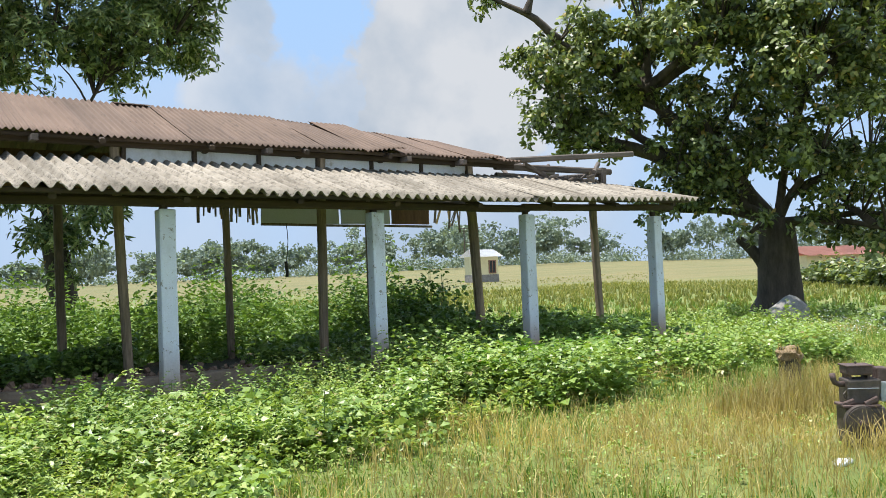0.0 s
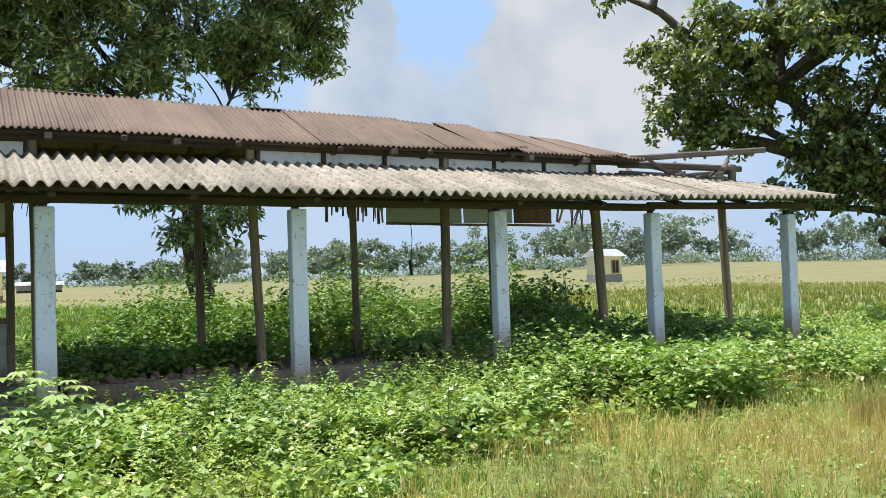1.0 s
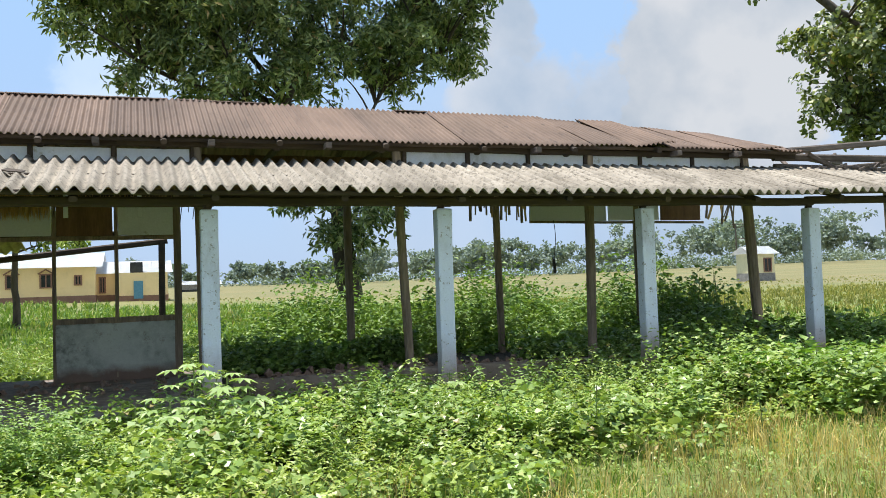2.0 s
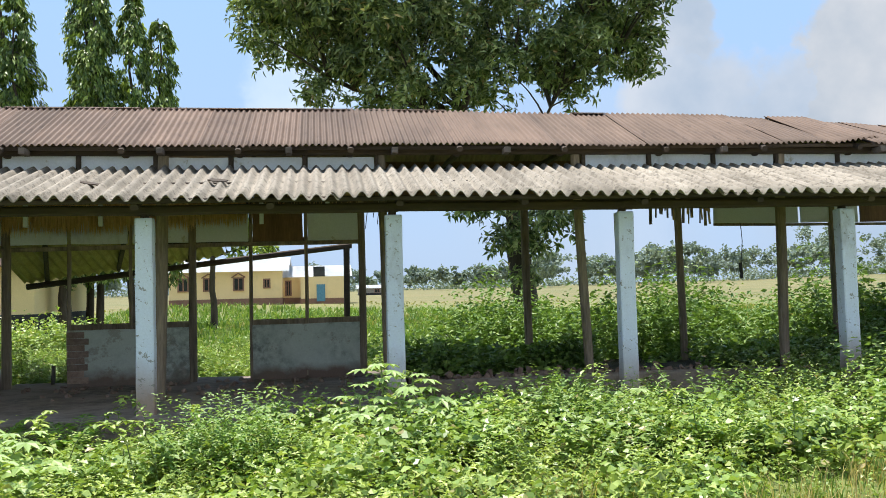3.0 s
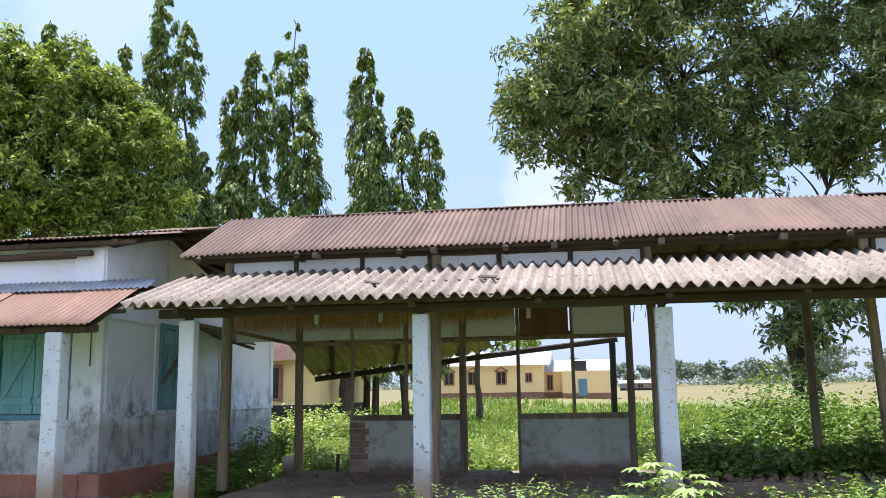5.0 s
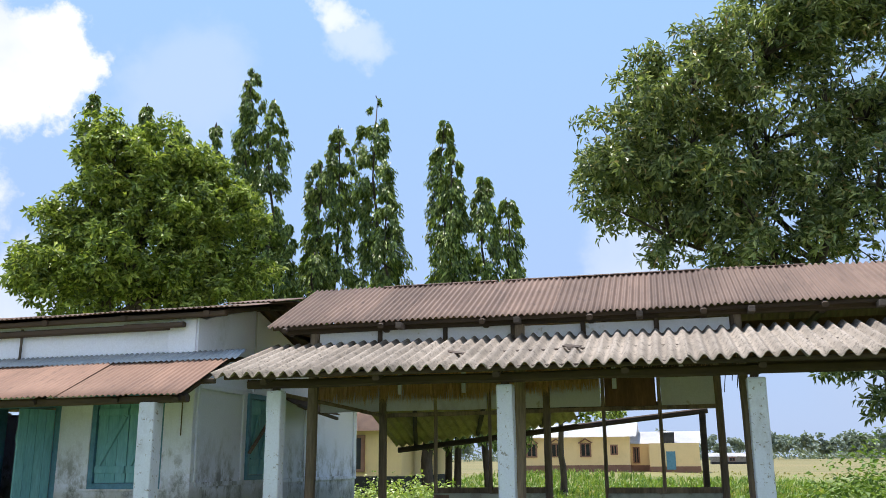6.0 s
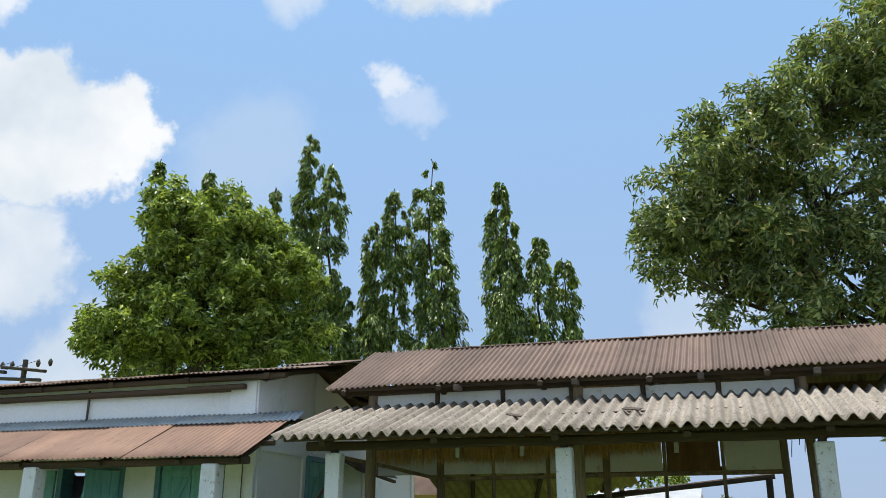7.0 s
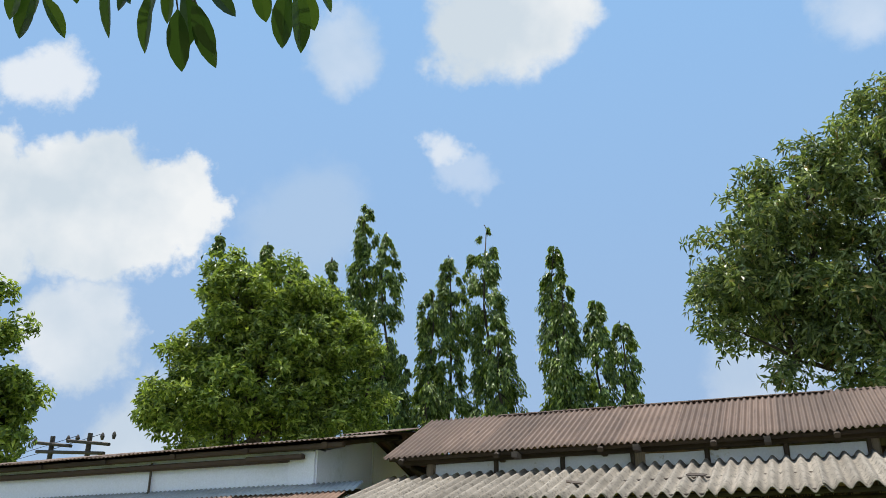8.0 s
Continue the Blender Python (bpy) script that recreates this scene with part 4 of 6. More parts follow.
    block(-9.25, -9.17, 10.09, 10.33, 0.3, 2.38, 0.006, fr), block(-8.23, -8.15, 10.09, 10.33, 0.3, 2.38, 0.006, fr), block(-9.17, -8.23, 10.09, 10.33, 2.30, 2.38, 0.006, fr)
    door = part("door", fr, M_bluedark, house, "turquoise plank door standing ajar")
    for k in range(4):
        bm = block(k * 0.12 + 0.002, (k + 1) * 0.12 - 0.002, 0, 0.03, 0, 1.92, 0.004)
        bmesh.ops.transform(bm, matrix=pose(-8.24, 10.08, 0.34, 0, 0, 248), verts=bm.verts)
        part("plank", bm, M_blue, door)
    bm = block(0, 0.48, -0.02, 0, 0.3, 0.42, 0.004)
    block(0, 0.48, -0.02, 0, 1.5, 1.62, 0.004, bm)
    bmesh.ops.transform(bm, matrix=pose(-8.24, 10.08, 0.34, 0, 0, 248), verts=bm.verts)
    part("ledge", bm, M_blue, door)
    part("door_leaf", block(-9.72, -9.27, 10.06, 10.095, 0.34, 2.28, 0.004), M_blue, door)
    # roof
    def low(x):
        return 9.86, 3.475 + 0.008 * (x + 8)

    def high(x):
        return 11.72, 3.86 + 0.004 * (x + 8)

    def back(x):
        return 16.6, 2.72
    fr = []
    for x in np.arange(-15.6, -5.9, 1.2):
        fr.append(("rafter", stick((x, 9.90, low(x)[1] - 0.07), (x, 11.72, high(x)[1] - 0.07), 0.07, 0.08, 2, 0.005)))
        fr.append(("rafter", stick((x, 16.5, 2.64), (x, 11.72, high(x)[1] - 0.08), 0.07, 0.08, 2, 0.005)))
    fr.append(("rafter", stick((-16, 9.97, 3.36), (-5.75, 9.97, 3.42), 0.07, 0.08, 9, 0.008)))
    fr.append(("rafter", stick((-16, 10.05, 3.27), (-6.6, 10.05, 3.29), 0.08, 0.11, 9, 0.012)))
    fr.append(("rafter", stick((-7.2, 9.98, 3.30), (-6.35, 9.98, 3.30), 0.07, 0.10, 3, 0.012)))
    fr.append(("rafter", stick((-16, 11.72, 3.77), (-5.75, 11.72, 3.79), 0.08, 0.09, 9, 0.008)))
    roof = framed("roof", fr, M_beam, house, "low roof of rusted corrugated iron on dark timbers")
    x, i = -16.0, 0
    while x < -5.7:
        w = min(0.76, -5.55 - x)
        s = sheet("roof_sheet", x, x + w + 0.05, low, high, 0.076, 0.0105, M_rust, roof, 0.003, 4, 0, 0.006, 0, 400 + i)
        s.location.z += 0.004 * (i % 2)
        sheet("rear_sheet", x, x + w + 0.05, back, high, 0.076, 0.0105, M_rust, roof, 0.003, 2, 0, 0.006, 0, 440 + i, steps=4)
        x, i = x + w, i + 1
    s = sheet("loose_sheet", -6.22, -5.42, lambda x: (10.75, 3.70), lambda x: (11.75, 3.92), 0.076, 0.0105, M_rust, roof, 0.003, 3, 0, 0.01, 0, 7)
    # porch
    def plow(x):
        return 8.78, 2.315

    def phigh(x):
        return 10.09, 2.93
    fr = []
    fr.append(("rafter", stick((-13, 8.95, 2.27), (-5.62, 8.95, 2.27), 0.09, 0.10, 7, 0.010)))
    for x in (-12.4, -11.2, -10, -8.8, -7.6, -6.5, -5.72):
        fr.append(("rafter", stick((x, 8.85, plow(x)[1] - 0.06), (x, 10.08, phigh(x)[1] - 0.08), 0.06, 0.07, 2, 0.004)))
    for y, z in ((9.35, 2.50), (9.75, 2.70), (10.03, 2.83)):
        fr.append(("rafter", stick((-13, y, z), (-5.52, y, z), 0.06, 0.06, 7, 0.006)))
    porch = framed("porch_roof", fr, M_beam, house, "porch roof of red rusted corrugated iron with zinc flashing")
    x, i = -13.0, 0
    while x < -5.8:
        w = min(0.95, -5.66 - x)
        s = sheet("roof_sheet", x, x + w + 0.05, plow, phigh, 0.076, 0.0105, M_rust_red, porch, 0.003, 4, 0, 0.008, 0.01 * (i == 5), 500 + i)
        s.location.z += 0.006 * (i % 2)
        x, i = x + w, i + 1
    sheet("flashing", -13.0, -5.5, lambda x: (9.80, 2.82), lambda x: (10.08, 2.965), 0.076, 0.011, M_zinc, porch, 0.003, 2, 0, 0.002, 0, 9)
    for x in (-6.08, -8.6, -11.2):
        part("porch_column", block(x - 0.10, x + 0.10, 8.85, 9.05, 0.2, 2.24, 0.022, rough=0.008, cuts=5), M_column, house, "whitewashed porch column, flaking at its foot")
    part("porch_floor", block(-13, -5.98, 8.62, 10.08, 0.0, 0.34, 0.02, rough=0.012, cuts=4), M_cement, house, "cement porch floor")
    part("porch_kerb", block(-5.985, -5.90, 8.60, 10.06, 0.0, 0.30, 0.02, rough=0.012, cuts=4), M_red, house)
    part("service_pipe", stick((-8.86, 10.06, 2.9), (-8.86, 10.06, 3.36), 0.03, 0.03, 2, 0.002), M_irondark, house)
    bm = bmesh.new()
    tube(bm, [Vector((-6.34, 10.05, z)) for z in (2.86, 2.5, 2.2, 1.9)], [0.008] * 4, 6)
    part("drain_pipe", bm, M_greywood, house)


build_house()

# ---- trees ----


def limb(bm, p0, p1, r0, r1, sag=0.15, segs=6, seed=0, sides=7):
    p0, p1 = Vector(p0), Vector(p1)
    ln = (p1 - p0).length
    pts = []
    for i in range(segs + 1):
        f = i / segs
        p = p0.lerp(p1, f) + Vector((0, 0, sag * ln * math.sin(math.pi * f)))
        p += noise.noise_vector(p * 0.9 + Vector((seed, 0, 0))) * ln * 0.05 * math.sin(math.pi * f)
        pts.append(p)
    tube(bm, pts, [r0 + (r1 - r0) * (i / segs) ** 0.8 for i in range(segs + 1)], sides)
    return pts


def clumped_tree(name, base, fork, blobs, trunk_r, leaf, ratio, material, clumps, per, clump_r, label, seed, droop=0.5, extra=(), boughs=7, shell=0.45):
    """A tree with a forked trunk, boughs into each crown blob and clumps of leaves on twigs."""
    r = np.random.default_rng(seed)
    tree = empty(name, base, label, "tree")
    base, fork = Vector(base), Vector(fork)
    bm = bmesh.new()
    foot = base - Vector((0, 0, 0.3))
    limb(bm, foot, fork, trunk_r * 1.25, trunk_r * 0.8, 0.02, 7, seed, 12)
    for k in range(5):
        a = 2 * math.pi * k / 5 + seed
        limb(bm, base + Vector((math.cos(a), math.sin(a), 0)) * trunk_r * 1.7 - Vector((0, 0, 0.25)), base.lerp(fork, 0.35), trunk_r * 0.35, trunk_r * 0.5, 0.0, 4, k, 6)
    vol = np.array([b[1][0] * b[1][1] * b[1][2] for b in blobs]) ** 0.75
    which = r.choice(len(blobs), clumps, p=vol / vol.sum())
    d = unit(r.normal(0, 1, (clumps, 3)))
    rad = r.uniform(0, 1, clumps) ** shell
    cen = np.array([b[0] for b in blobs])[which] + d * rad[:, None] * np.array([b[1] for b in blobs])[which]
    joints = []
    for i, (c, s) in enumerate(blobs):
        c = Vector(c)
        root = fork - Vector((0, 0, 0.2))
        low = [p for p, _ in joints if p.z < c.z - 0.5 and (p - c).length < (root - c).length * 0.75]
        if i >= 4 and low:
            root = min(low, key=lambda p: (p - c).length + 0.4 * abs(p.z - c.z + 1.2))
        pts = limb(bm, root, c, trunk_r * (0.42 if i < boughs else 0.24), trunk_r * 0.09, 0.06, 8, seed + i, 7)
        joints += [(p, trunk_r * (0.28 - 0.02 * k)) for k, p in enumerate(pts[3:])]
    J = np.array([p for p, _ in joints])
    for k, c in enumerate(cen):
        q = Vector(J[np.argmin(np.linalg.norm(J - c + np.array([0, 0, 0.6]), axis=1))])
        limb(bm, q, c, 0.028 if k % 4 else 0.05, 0.008, 0.05, 4, k, 4)
    for p0, p1, r0 in extra:
        limb(bm, p0, p1, r0, r0 * 0.4, 0.05, 7, 3, 7)
    adopt(part("trunk", bm, M_bark, None, "", True), tree)
    n = clumps * per
    c = np.repeat(cen, per, 0)
    cr = np.repeat(clump_r * r.uniform(0.6, 1.25, clumps), per)[:, None]
    d = unit(r.normal(0, 1, (n, 3)) + np.array([0, 0, 0.45]))
    pos = c + d * cr * r.uniform(0.1, 1, (n, 1)) ** 0.4 * np.array([1.15, 1.15, 0.8])
    v, f = rosettes(pos, d + np.array([0, 0, 0.45]) + r.normal(0, 0.3, (n, 3)), 8, leaf, ratio, r, droop, ratio > 0.45)
    raw("crown", v, f, material, tree)
    return tree


clumped_tree("mango_tree", (4.55, 20.0, 0), (4.3, 20.0, 4.3),
             [((-1.0, 19.3, 8.0), (1.3, 2.0, 1.3)), ((0.0, 19.6, 9.0), (1.5, 2.2, 1.3)), ((0.6, 19.0, 7.1), (1.5, 1.8, 1.0)), ((0.0, 18.9, 6.2), (0.8, 1.2, 0.6)),
              ((2.2, 19.4, 8.4), (1.6, 2.2, 1.5)), ((1.8, 18.9, 6.1), (1.3, 1.6, 0.6)), ((3.4, 19.4, 6.5), (1.3, 1.6, 0.8)), ((4.4, 20.0, 9.0), (1.2, 1.8, 1.1)),
              ((5.6, 19.2, 7.3), (1.3, 1.8, 1.0)), ((6.5, 19.4, 8.3), (1.2, 1.8, 1.2)), ((5.3, 19.2, 6.1), (0.9, 1.2, 0.5)), ((7.2, 19.6, 7.2), (0.9, 1.3, 0.6)),
              ((0.7, 19.3, 9.8), (1.4, 1.8, 1.1)), ((2.3, 19.2, 10.4), (1.4, 1.8, 1.2)), ((3.0, 19.4, 11.6), (1.1, 1.5, 1.0)), ((4.4, 19.5, 7.2), (1.1, 1.4, 0.8)), ((3.7, 19.2, 11.5), (1.4, 1.8, 1.2)), ((4.9, 19.6, 11.4), (1.7, 1.8, 1.4)),
              ((6.9, 20.0, 10.4), (1.6, 2.0, 1.5)), ((5.6, 20.0, 13.4), (2.0, 2.0, 1.3)),
              ((3.2, 19.0, 3.3), (0.7, 0.8, 0.6)), ((4.8, 18.9, 3.1), (0.75, 0.8, 0.75)), ((4.0, 19.1, 2.9), (0.7, 0.7, 0.6)), ((4.5, 18.8, 3.9), (0.9, 0.6, 0.7)), ((4.4, 19.2, 2.2), (0.4, 0.4, 0.5)), ((5.3, 19.0, 3.6), (0.5, 0.5, 0.6))],
             0.27, 0.20, 0.30, L_mango, 500, 22, 0.47, "huge dark green mango tree behind the shed", 11, 0.45, shell=0.40)
clumped_tree("broadleaf_tree", (20.75, 13.35, 0), (20.6, 13.2, 2.7),
             [((16.6, 17.1, 6.1), (1.3, 1.7, 1.4)), ((16.8, 15.9, 6.9), (1.4, 1.6, 1.4)), ((16.4, 16.6, 5.3), (1.0, 1.2, 0.7)), ((15.9, 16.2, 7.5), (1.4, 1.8, 1.4)), ((17.0, 16.0, 4.9), (1.0, 1.2, 0.8)), ((19.5, 12.4, 7.6), (2.2, 2.2, 1.8)), ((18.0, 15.1, 7.4), (1.7, 2.2, 1.8)), ((17.9, 12.7, 7.2), (1.7, 2.0, 1.7)),
              ((18.6, 13.4, 9.5), (2.4, 2.6, 2.0)), ((19.9, 11.6, 9.0), (2.6, 2.8, 2.2)), ((19.2, 11.2, 6.2), (2.0, 2.2, 1.8)), ((21.4, 10.6, 6.8), (2.2, 2.4, 2.0)),
              ((19.1, 13.5, 5.3), (1.5, 1.7, 1.4)), ((19.6, 11.3, 4.1), (1.4, 1.6, 1.1)), ((20.9, 10.8, 3.9), (1.6, 1.8, 1.2)), ((18.1, 14.3, 4.2), (0.7, 0.9, 0.8)),
              ((17.7, 15.0, 3.0), (0.6, 0.7, 0.7)), ((17.3, 16.5, 4.8), (0.5, 0.6, 0.5)), ((18.6, 13.7, 3.4), (0.8, 0.9, 0.8)), ((20.0, 11.3, 2.4), (0.6, 0.7, 0.5)),
              ((20.6, 10.3, 2.2), (0.7, 0.8, 0.5)), ((14.3, 17.0, 8.6), (0.5, 0.7, 0.4)), ((15.2, 16.4, 8.7), (0.6, 0.6, 0.4)), ((18.7, 16.0, 6.1), (0.9, 1.1, 0.8)), ((19.0, 12.9, 2.3), (0.5, 0.5, 0.5)), ((22.4, 9.4, 3.0), (1.2, 1.2, 0.9)), ((18.6, 14.0, 4.6), (1.1, 1.1, 0.9)), ((18.3, 14.6, 3.7), (0.8, 0.9, 0.9)), ((19.3, 13.4, 3.6), (0.9, 1.0, 0.8)), ((19.6, 12.8, 4.5), (1.2, 1.2, 1.0)), ((21.0, 11.6, 2.9), (1.0, 1.0, 0.8)), ((21.9, 10.8, 2.6), (1.0, 1.0, 0.8))],
             0.56, 0.185, 0.52, L_jack, 600, 12, 0.39, "spreading broadleaf tree with thick glossy leaves and stout trunk", 23, 0.2,
             [((20.75, 13.35, 1.0), (19.9, 13.9, 2.2), 0.26), ((20.5, 13.3, 2.4), (18.6, 13.9, 5.2), 0.24)], shell=0.42)
clumped_tree("bushy_tree", (-15.6, 23.2, 0), (-15.6, 23.2, 4.0),
             [((-16.1, 22.5, 10.2), (1.5, 1.8, 1.4)), ((-14.7, 23.5, 10.1), (1.3, 1.7, 1.3)), ((-16.5, 22.0, 11.2), (0.7, 0.9, 0.7)), ((-14.9, 22.9, 11.2), (0.7, 0.9, 0.7)),
              ((-17.5, 21.9, 8.6), (1.0, 1.4, 1.1)), ((-15.5, 22.5, 8.2), (1.9, 2.0, 1.8)), ((-13.8, 24.3, 9.2), (1.3, 1.4, 1.3)), ((-18.1, 21.5, 7.2), (0.8, 1.0, 0.8)),
              ((-16.7, 22.0, 6.8), (1.7, 1.7, 1.4)), ((-14.3, 23.5, 6.9), (1.6, 1.6, 1.4)), ((-13.2, 25.0, 7.3), (0.7, 0.8, 0.9))],
             0.35, 0.22, 0.40, L_lime, 330, 20, 0.50, "bushy bright green tree behind the house", 31, 0.25)
clumped_tree("leafy_tree", (-28.3, 24.0, 0), (-28.3, 24, 4.0),
             [((-27.9, 22.4, 12.4), (0.6, 0.7, 0.6)), ((-28.2, 23.0, 10.9), (1.2, 1.4, 1.1)), ((-28.0, 23.9, 9.1), (1.4, 1.4, 1.1)), ((-28.6, 23.6, 8.2), (1.6, 1.6, 1.2)), ((-28.0, 24.2, 7.0), (1.2, 1.3, 0.9))],
             0.32, 0.28, 0.42, L_lime, 90, 18, 0.55, "green tree beyond the house roof", 37, 0.4)
clumped_tree("yard_tree", (-4.8, 38.0, 0), (-4.8, 38.0, 3.4), [((-4.5, 38, 4.1), (1.6, 1.4, 0.6)), ((-3.2, 37.6, 3.5), (1.1, 0.8, 0.35)), ((-5.3, 38.4, 5.0), (1.6, 1.4, 0.9))],
             0.13, 0.24, 0.4, L_lime, 36, 10, 0.5, "slim young tree in the back yard", 81)
clumped_tree("yard_tree", (-8.45, 29.5, 0), (-8.4, 29.5, 3.0), [((-8.2, 29.5, 4.6), (1.2, 1.2, 1.2)), ((-9.0, 29.5, 5.2), (1.2, 1.0, 0.9)), ((-8.1, 29.3, 2.6), (0.3, 0.4, 0.8))],
             0.20, 0.2, 0.4, L_mango, 40, 11, 0.45, "tree with a vine-hung trunk beside the yellow house", 82)


def ashoka(x, y, top, width, seed):
    """A columnar mast tree: a straight stem hung with narrow drooping leaves."""
    r = np.random.default_rng(seed)
    tree = empty("ashoka_tree", (x, y, 0), "tall slender mast tree with drooping dark green leaves", "tree", "row of mast trees")
    bm = bmesh.new()
    limb(bm, (x, y, -0.2), (x + r.normal(0, 0.1), y, top - 0.3), 0.16, 0.02, 0.0, 10, seed, 7)
    width *= 1.08
    n = int(115 * top / 12)
    z0 = 2.5
    h = r.uniform(0, 1, n) ** 0.9
    prof = width * np.interp(h, [0, 0.12, 0.5, 0.8, 0.93, 1], [0.70, 0.86, 0.80, 0.66, 0.40, 0.08])
    th = r.uniform(0, 2 * np.pi, n)
    rr = prof * r.uniform(0.25, 1.0, n) ** 0.6
    lop = 1 + 0.34 * np.sin(3.1 * h * top / 4 + th + seed)
    cx, cy, cz = x + np.cos(th) * rr * lop, y + np.sin(th) * rr * lop, z0 + h * (top - z0 - 0.12)
    for k in range(0, n, 4):
        limb(bm, (x, y, cz[k] + 0.25), (cx[k], cy[k], cz[k]), 0.03, 0.008, 0.05, 2, k, 4)
    adopt(part("trunk", bm, M_bark, None, "", True), tree)
    # every branch hangs down as a drape of leaves, its faces turned outwards and up
    per = 68
    m = n * per
    fall = r.uniform(0, 1, m)
    co, si = np.repeat(np.cos(th), per), np.repeat(np.sin(th), per)
    slim = np.repeat(np.interp(h, [0, 0.8, 1], [1, 0.8, 0.35]), per)
    arch = 0.13 * np.sin(2.2 * fall) * slim
    pos = np.repeat(np.stack([cx, cy, cz], -1), per, 0) + np.stack([co * arch, si * arch, -0.55 * fall * slim + 0.12], -1)
    pos += r.normal(0, 1, (m, 3)) * np.array([0.12, 0.12, 0.08]) * slim[:, None]
    ax = np.stack([r.normal(0, 0.35, m) + 0.5 * co, r.normal(0, 0.35, m) + 0.5 * si, -np.ones(m) * 0.9], -1)
    up = np.stack([co, si, np.full(m, 0.8)], -1) + r.normal(0, 0.45, (m, 3))
    v, f = leaves2(pos, ax, 0.215 * r.uniform(0.7, 1.3, m), 0.36, 0.1, unit(up), r=r)
    raw("crown", v, f, L_ashoka, tree)


for i, (x, top, w) in enumerate(((-24.4, 18.3, 0.85), (-22.0, 17.7, 0.8), (-19.3, 16.5, 0.75), (-18.5, 16.4, 0.7), (-16.4, 18.5, 0.85), (-15.2, 16.7, 0.85), (-12.75, 15.8, 0.95),
                                 (-14.25, 11.2, 0.5), (-13.45, 14.2, 0.6), (-10.9, 16.7, 0.95), (-10.0, 12.3, 0.75), (-8.05, 15.6, 0.75), (-7.4, 13.6, 0.65), (-6.25, 12.7, 0.80), (-5.5, 12.0, 0.8), (-13.0, 9.8, 0.9))):
    ashoka(x - 0.5, 32 + 0.8 * math.sin(i * 2.4), top - 0.12, w, 60 + i)

# ---- weeds, ferns and grass ----


def scatter(n, x0, x1, y0, y1, r, keep=None):
    p = np.stack([r.uniform(x0, x1, n), r.uniform(y0, y1, n)], -1)
    return p if keep is None else p[keep(p[:, 0], p[:, 1])]


def lumps(x, y, s=1.0, o=0.0):
    return 0.5 + 0.25 * np.sin(1.9 * x * s + 1.3 * y * s + o) + 0.25 * np.sin(2.7 * x * s - 2.1 * y * s + 1.7 * o + 1)


def bushes(name, P, H, W, per, leaf, ratio, material, label, seed, base=0.0, droop=0.2, stems=True):
    """Leafy weeds: every plant a few stems with leaves set along them, all in one mesh."""
    r = np.random.default_rng(seed)
    n = len(P)
    H = np.broadcast_to(H, (n,)) * r.uniform(0.7, 1.25, n)
    W = np.broadcast_to(W, (n,)) * r.uniform(0.7, 1.25, n)
    z0 = ground_z(P[:, 0], P[:, 1]) + base
    k = 5
    tip = r.normal(0, 0.55, (n, k, 2)) * W[:, None, None]
    hs = H[:, None] * r.uniform(0.55, 1.0, (n, k))
    idx = r.integers(0, k, (n, per))
    f = r.uniform(0.12, 1.0, (n, per)) ** 0.75
    rows = np.arange(n)[:, None]
    t2, h2 = tip[rows, idx], hs[rows, idx]
    pos = np.stack([P[:, 0, None] + t2[..., 0] * f ** 1.3, P[:, 1, None] + t2[..., 1] * f ** 1.3, z0[:, None] + h2 * f], -1).reshape(-1, 3)
    m = len(pos)
    th = r.uniform(0, 2 * np.pi, m)
    ax = np.stack([np.cos(th), np.sin(th), r.normal(0.15 - droop, 0.35, m)], -1)
    pos = pos + ax * leaf * 0.3
    pieces = [(leaves_round if ratio > 0.5 else leaves2)(pos, ax, leaf * r.uniform(0.5, 1.3, m), ratio, r=r)]
    ob = raw(name, *join(pieces), material)
    tagged(ob, label, "weeds", kind="stuff")
    if stems:
        a = np.stack([P[:, 0], P[:, 1], z0 - 0.02], -1)[:, None].repeat(k, 1).reshape(-1, 3)
        b = np.stack([P[:, 0, None] + tip[..., 0], P[:, 1, None] + tip[..., 1], z0[:, None] + hs], -1).reshape(-1, 3)
        v, fc = leaves(a, b - a, np.linalg.norm(b - a, axis=1), 0.016, 0.0, r=r)
        tagged(raw("weed_stems", v, fc, M_stem), "thin green weed stems", "weeds", kind="stuff")


